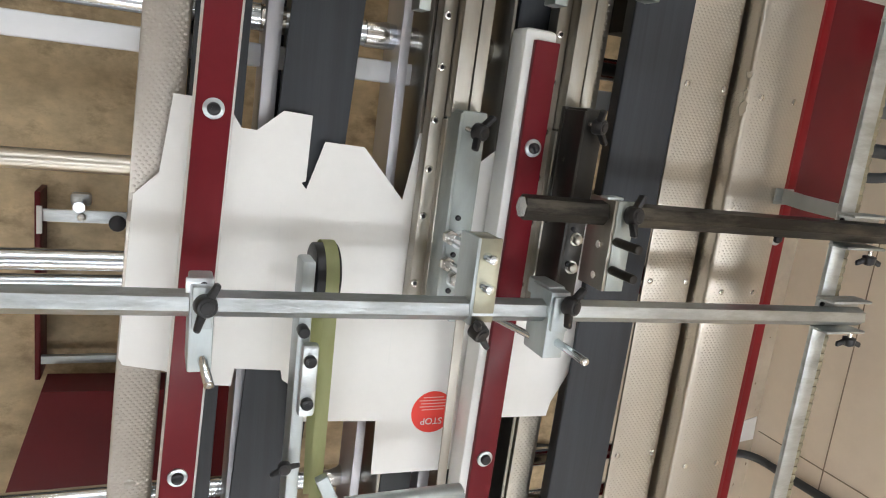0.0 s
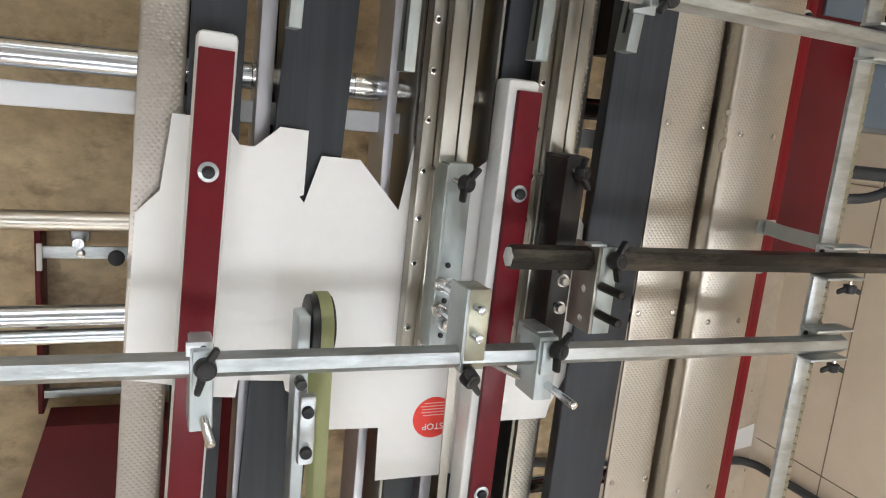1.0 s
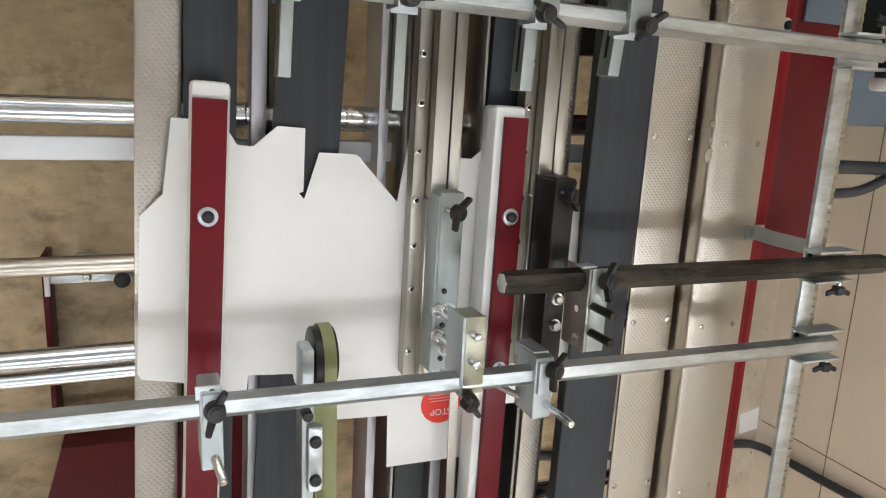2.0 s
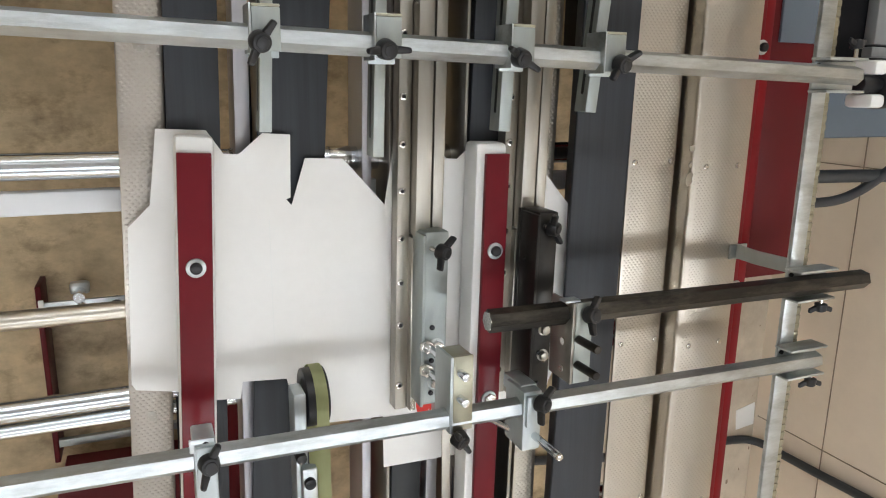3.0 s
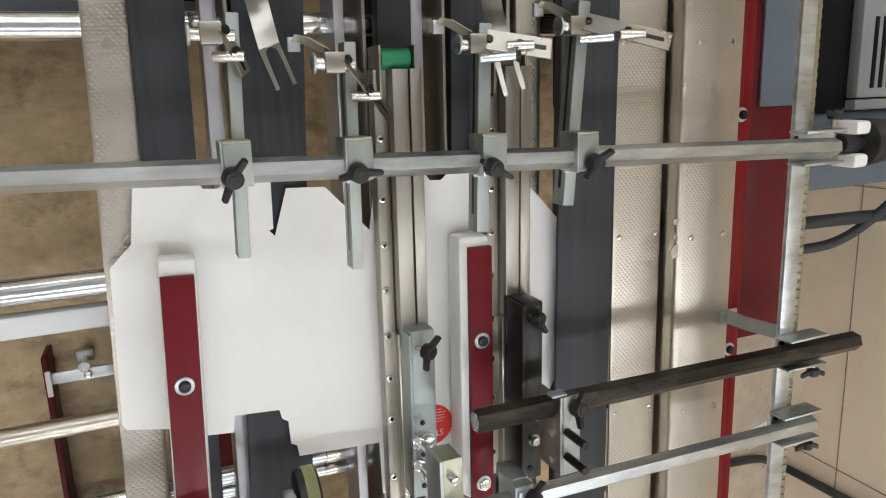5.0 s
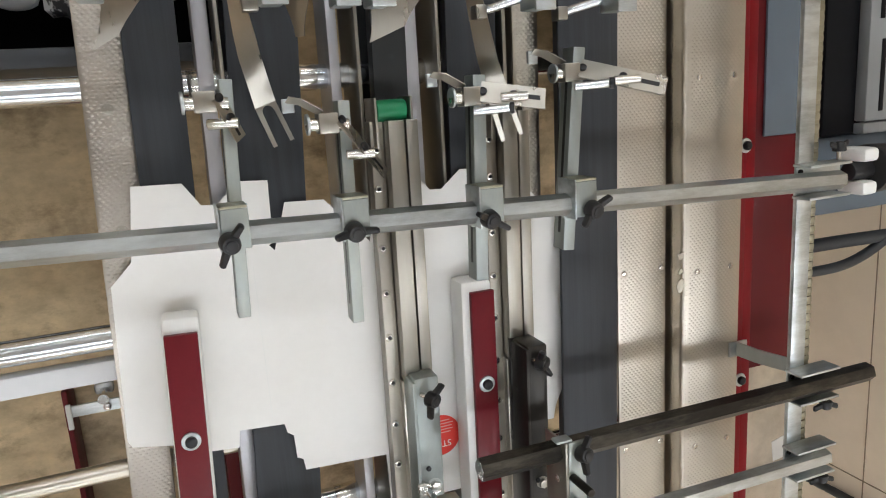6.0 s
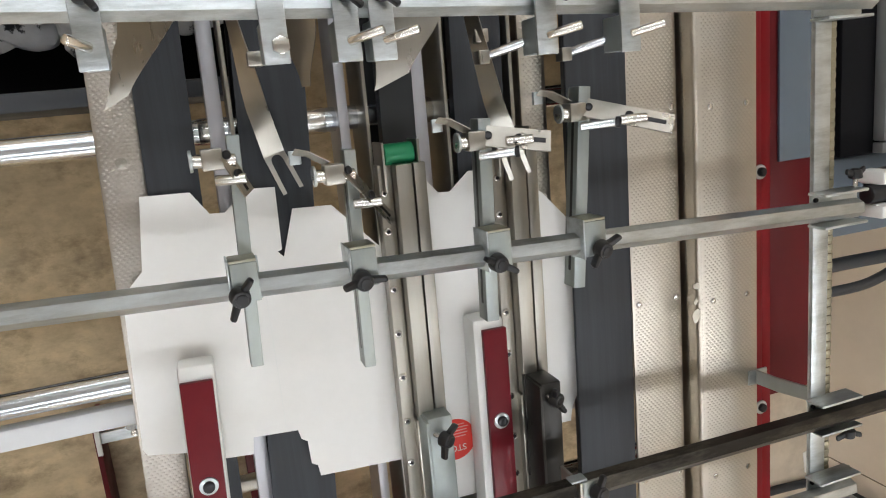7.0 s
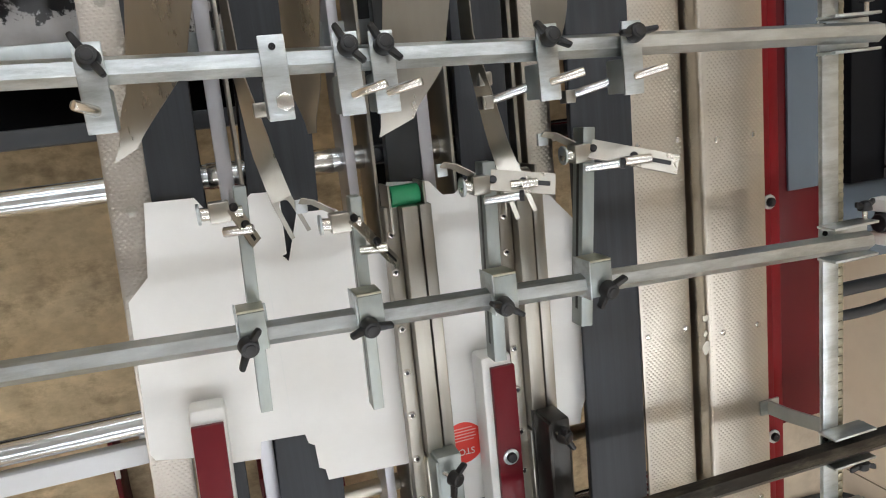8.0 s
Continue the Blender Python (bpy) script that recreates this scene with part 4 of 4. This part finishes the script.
def belt_drive():
    t = thing("belt_arm", (0.16, -0.25, 1.05), "galvanised swing arm with a black pulley and yellow-green belt", "belt arm")
    part("arm", box(B(), (0.138, -0.48, 1.085), (0.152, -0.172, 1.118), 0.003), ZINC_DULL, t)
    part("pulley", rod(B(), (0.156, -0.196, 1.075), (0.182, -0.196, 1.075), 0.034, 40, bevel=0.002), PLASTIC, t)
    part("hub", rod(B(), (0.150, -0.196, 1.075), (0.1555, -0.196, 1.075), 0.012, 20, bevel=0.001), SCREW, t)
    bm = B()
    way = [(-0.45, 1.116)] + [(-0.196 + 0.037 * math.sin(u), 1.075 + 0.037 * math.cos(u)) for u in [k * math.pi / 14 for k in range(-0, 15)]] + [(-0.26, 1.058), (-0.45, 1.088)]
    rows = []
    for y, z in way:
        rows.append([bm.verts.new((xx, y, z)) for xx in (0.1645, 0.1785)])
    for p, q in zip(rows, rows[1:]):
        bm.faces.new((p[0], p[1], q[1], q[0]))
    bmesh.ops.solidify(bm, geom=bm.faces[:], thickness=0.004)
    part("belt", bm, LIME, t, "yellow-green flat belt")
    bx = B()
    box(bx, (0.142, -0.335, 1.1185), (0.160, -0.255, 1.132), 0.005)
    part("tension_block", bx, ZINC, t)
    for y in (-0.272, -0.318):
        piece("socket_screw", CAP, (0.150, y, 1.1315), t)
    part("guard_pin", rod(B(), (0.142, -0.242, 1.118), (0.142, -0.242, 1.135), 0.006, 14, bevel=0.002), PLASTIC, t)
    part("bent_arm", box(B(), (-0.007, -0.06, -0.006), (0.007, 0.02, 0.006), 0.002, Matrix.Translation((0.180, -0.420, 1.135)) @ Matrix.Rotation(0.45, 4, "Z")), ZINC_DULL, t)
    wing_knob(t, (0.135, -0.395, 1.120), (-0.1, 0.1, 1), 20, 0.6)


def control_cabinet():
    c = thing("control_cabinet", (1.45, 0.9, 0), "grey and black electrical cabinet with ventilation slots beside the wall", "cabinet")
    part("black_body", box(B(), (1.030, 0.210, 0.20), (1.85, 1.6, 1.0), 0.004), BLACKPAINT, c)
    part("grey_base", box(B(), (0.985, 0.080, 0.55), (1.80, 0.2085, 0.985), 0.006), GREYBLUE, c)
    door = part("grey_door", box(B(), (1.094, 0.230, 1.001), (1.70, 1.6, 1.022), 0.003), GREYBOX, c)
    part("door_sill", box(B(), (1.094, 0.211, 1.001), (1.70, 0.2275, 1.020), 0.002), GREYBOX, c)
    me = mesh_of(box(B(), (-0.0045, -0.055, 0), (0.0045, 0.055, 0.002), 0.0008), "slot", BLACKPAINT)
    for k in range(4):
        piece("slot", me, (1.125 + 0.0185 * k, 0.300, 1.0215), door)
    for k in range(3):
        piece("slot", me, (1.118 + 0.0185 * k, 0.44, 1.0215), door)
    p = thing("plug", (1.0, 0.172, 1.09), "black cable plug with a white locking collar", "plug")
    for s in (-1, 1):
        part("collar_half", box(B(), (0.986, 0.168 + s * 0.024 - 0.010, 1.066), (1.016, 0.168 + s * 0.024 + 0.010, 1.112), 0.006), WHITE, p)
    part("core", rod(B(), (0.980, 0.168, 1.090), (1.03, 0.168, 1.090), 0.0135, 24, bevel=0.003), PLASTIC, p)
    part("body", rod(B(), (1.0165, 0.168, 1.089), (1.12, 0.168, 1.078), 0.037, 28, 0.031, bevel=0.006), PLASTIC, p)
    solid("power_cable", tube(B(), [(1.11, 0.170, 1.08), (1.22, 0.165, 1.06), (1.335, 0.10, 0.98), (1.335, 0.02, 0.92), (1.255, -0.036, 0.90), (1.15, -0.047, 0.90), (0.98, -0.04, 0.88), (0.86, -0.03, 0.84)], 0.0095), CABLE, "dark grey power cable hanging in a loop", "cable")
    solid("conduit", tube(B(), [(0.86, 0.004, 0.88), (1.0, 0.003, 0.90), (1.17, 0.002, 0.90), (1.35, -0.003, 0.90), (1.7, -0.02, 0.88), (2.08, -0.03, 0.86)], 0.0125), CABLE, "thick dark grey cable conduit", "cable")
    solid("floor_cable", tube(B(), [(0.9, -1.0, 0.017), (1.5, -1.10, 0.017), (1.95, -1.13, 0.017), (2.055, -1.137, 0.05), (2.07, -1.137, 0.15), (2.071, -1.132, 0.30), (2.071, -1.12, 0.60), (2.071, -1.12, 1.2)], 0.015), CABLE, "black cable on the floor, rising along the wall", "cable")
    solid("paper_scrap", slab(B(), [(1.99, -1.02), (2.08, -1.0), (2.085, -1.09), (2.0, -1.10)], 0.0045, 0.007), WHITE, "scrap of pale paper on the floor by the wall", "paper")


def waste_bin():
    b = thing("waste_bin", (-0.25, 0.75, 0), "black open bin beside and under the machine", "bin")
    part("front_wall", box(B(), (-0.70, 0.405, 0.0), (0.25, 0.440, 0.42), 0.006), DARKGREY, b)
    part("back_wall", box(B(), (-0.70, 1.20, 0.0), (0.25, 1.23, 0.42), 0.004), BLACKPAINT, b)
    part("side_wall", box(B(), (-0.73, 0.405, 0.0), (-0.701, 1.23, 0.42), 0.004), BLACKPAINT, b)
    part("side_wall", box(B(), (0.251, 0.405, 0.0), (0.28, 1.23, 0.42), 0.004), BLACKPAINT, b)
    part("bottom", box(B(), (-0.70, 0.4405, 0.0), (0.25, 1.20, 0.02)), BLACKPAINT, b)
    for cx, cy, r in ((-0.22, 0.66, 0.13), (-0.02, 0.62, 0.12), (0.14, 0.66, 0.11), (-0.42, 0.72, 0.14), (-0.1, 0.85, 0.16), (0.1, 0.9, 0.14)):
        t = bmesh.new()
        bmesh.ops.create_icosphere(t, subdivisions=4, radius=r)
        for v in t.verts:
            v.co *= 1 + 0.5 * noise.noise(v.co * 9 + Vector((cx * 50, cy * 50, 0))) + 0.2 * noise.noise(v.co * 25)
            v.co.z *= 0.55
        bm = B()
        join(bm, t, Matrix.Translation((cx, cy, 0.24)))
        solid("crumpled_film", bm, CRUMPLED, "crumpled pale printed packaging film with black marks", "packaging", "crumpled film scraps")


# ---------------------------------------------------------------- the folding-box blank that travels
def carton_blank():
    t = thing("carton_blank", (0, 0, 0), "flat white die-cut carton blank with a red round print", "carton")
    LOC.pop(t.name)
    top = [(0.014, -0.025), (0.065, -0.027), (0.082, -0.053), (0.098, -0.054), (0.125, -0.031), (0.156, -0.033), (0.154, -0.105), (0.149, -0.107), (0.155, -0.114),
           (0.172, -0.060), (0.217, -0.062), (0.268, -0.119), (0.281, -0.040), (0.333, -0.046), (0.349, -0.065), (0.364, -0.066), (0.390, -0.044), (0.438, -0.046), (0.489, -0.084), (0.531, -0.131)]
    low = [(0.537, -0.342), (0.514, -0.388), (0.510, -0.408), (0.400, -0.405), (0.388, -0.477), (0.265, -0.474), (0.264, -0.400), (0.161, -0.394),
           (0.159, -0.379), (0.152, -0.375), (0.151, -0.345), (0.144, -0.340), (0.1415, -0.328), (0.0895, -0.324), (0.0865, -0.345), (0.056, -0.342), (0.014, -0.324), (-0.027, -0.316), (-0.031, -0.308), (-0.021, -0.130), (0.003, -0.106)]
    part("sheet", slab(B(), top + low, -0.0003, 0.0003), CARD, t)
    for x in (0.128, 0.272, 0.392):
        part("crease", box(B(), (x, -0.32, 0.0003), (x + 0.0012, -0.13, 0.00042)), WHITE, t)
    c = Vector((0.339, -0.392, 0.0))
    d = part("round_print", rod(B(), c + Vector((0, 0, 0.0002)), c + Vector((0, 0, 0.0006)), 0.0285, 48), STICKER, t, "round red warning print")
    for k, w in enumerate((0.030, 0.036, 0.034, 0.038, 0.028)):
        part("print_line", box(B(), (c.x - w / 2, c.y + 0.0035 + 0.0042 * k - 0.0006, 0.0006), (c.x + w / 2, c.y + 0.0035 + 0.0042 * k + 0.0006, 0.0008)), PALE, d)
    cu = bpy.data.curves.new("word", "FONT")
    cu.body, cu.size, cu.align_x, cu.extrude = "STOP", 0.0125, "CENTER", 0.0001
    tmp = bpy.data.objects.new("word", cu)
    scene.collection.objects.link(tmp)
    me = bpy.data.meshes.new_from_object(tmp.evaluated_get(bpy.context.evaluated_depsgraph_get()))
    bpy.data.objects.remove(tmp)
    me.materials.clear()
    me.materials.append(WHITE)
    me.transform(Matrix.Translation((c.x, c.y - 0.0085, 0.0008)) @ Matrix.Rotation(math.pi, 4, "Z"))
    w = new("lettering", me)
    w.parent = d
    return t


def motions(blank):
    """The blank is carried along by the belts at a steady pace."""
    walk(blank, [(t, pose(0.0023 * t, 0.0448 * t, 1.0205)) for t in (0.0, 2.0, 4.0, 6.0, 8.0)])


holddowns()
guide_rails()
strap()
cross_bars()
clamps()
middle_bar_holders()
far_bar_holders()
side_bar()
belt_drive()
control_cabinet()
waste_bin()
blank = carton_blank()
motions(blank)
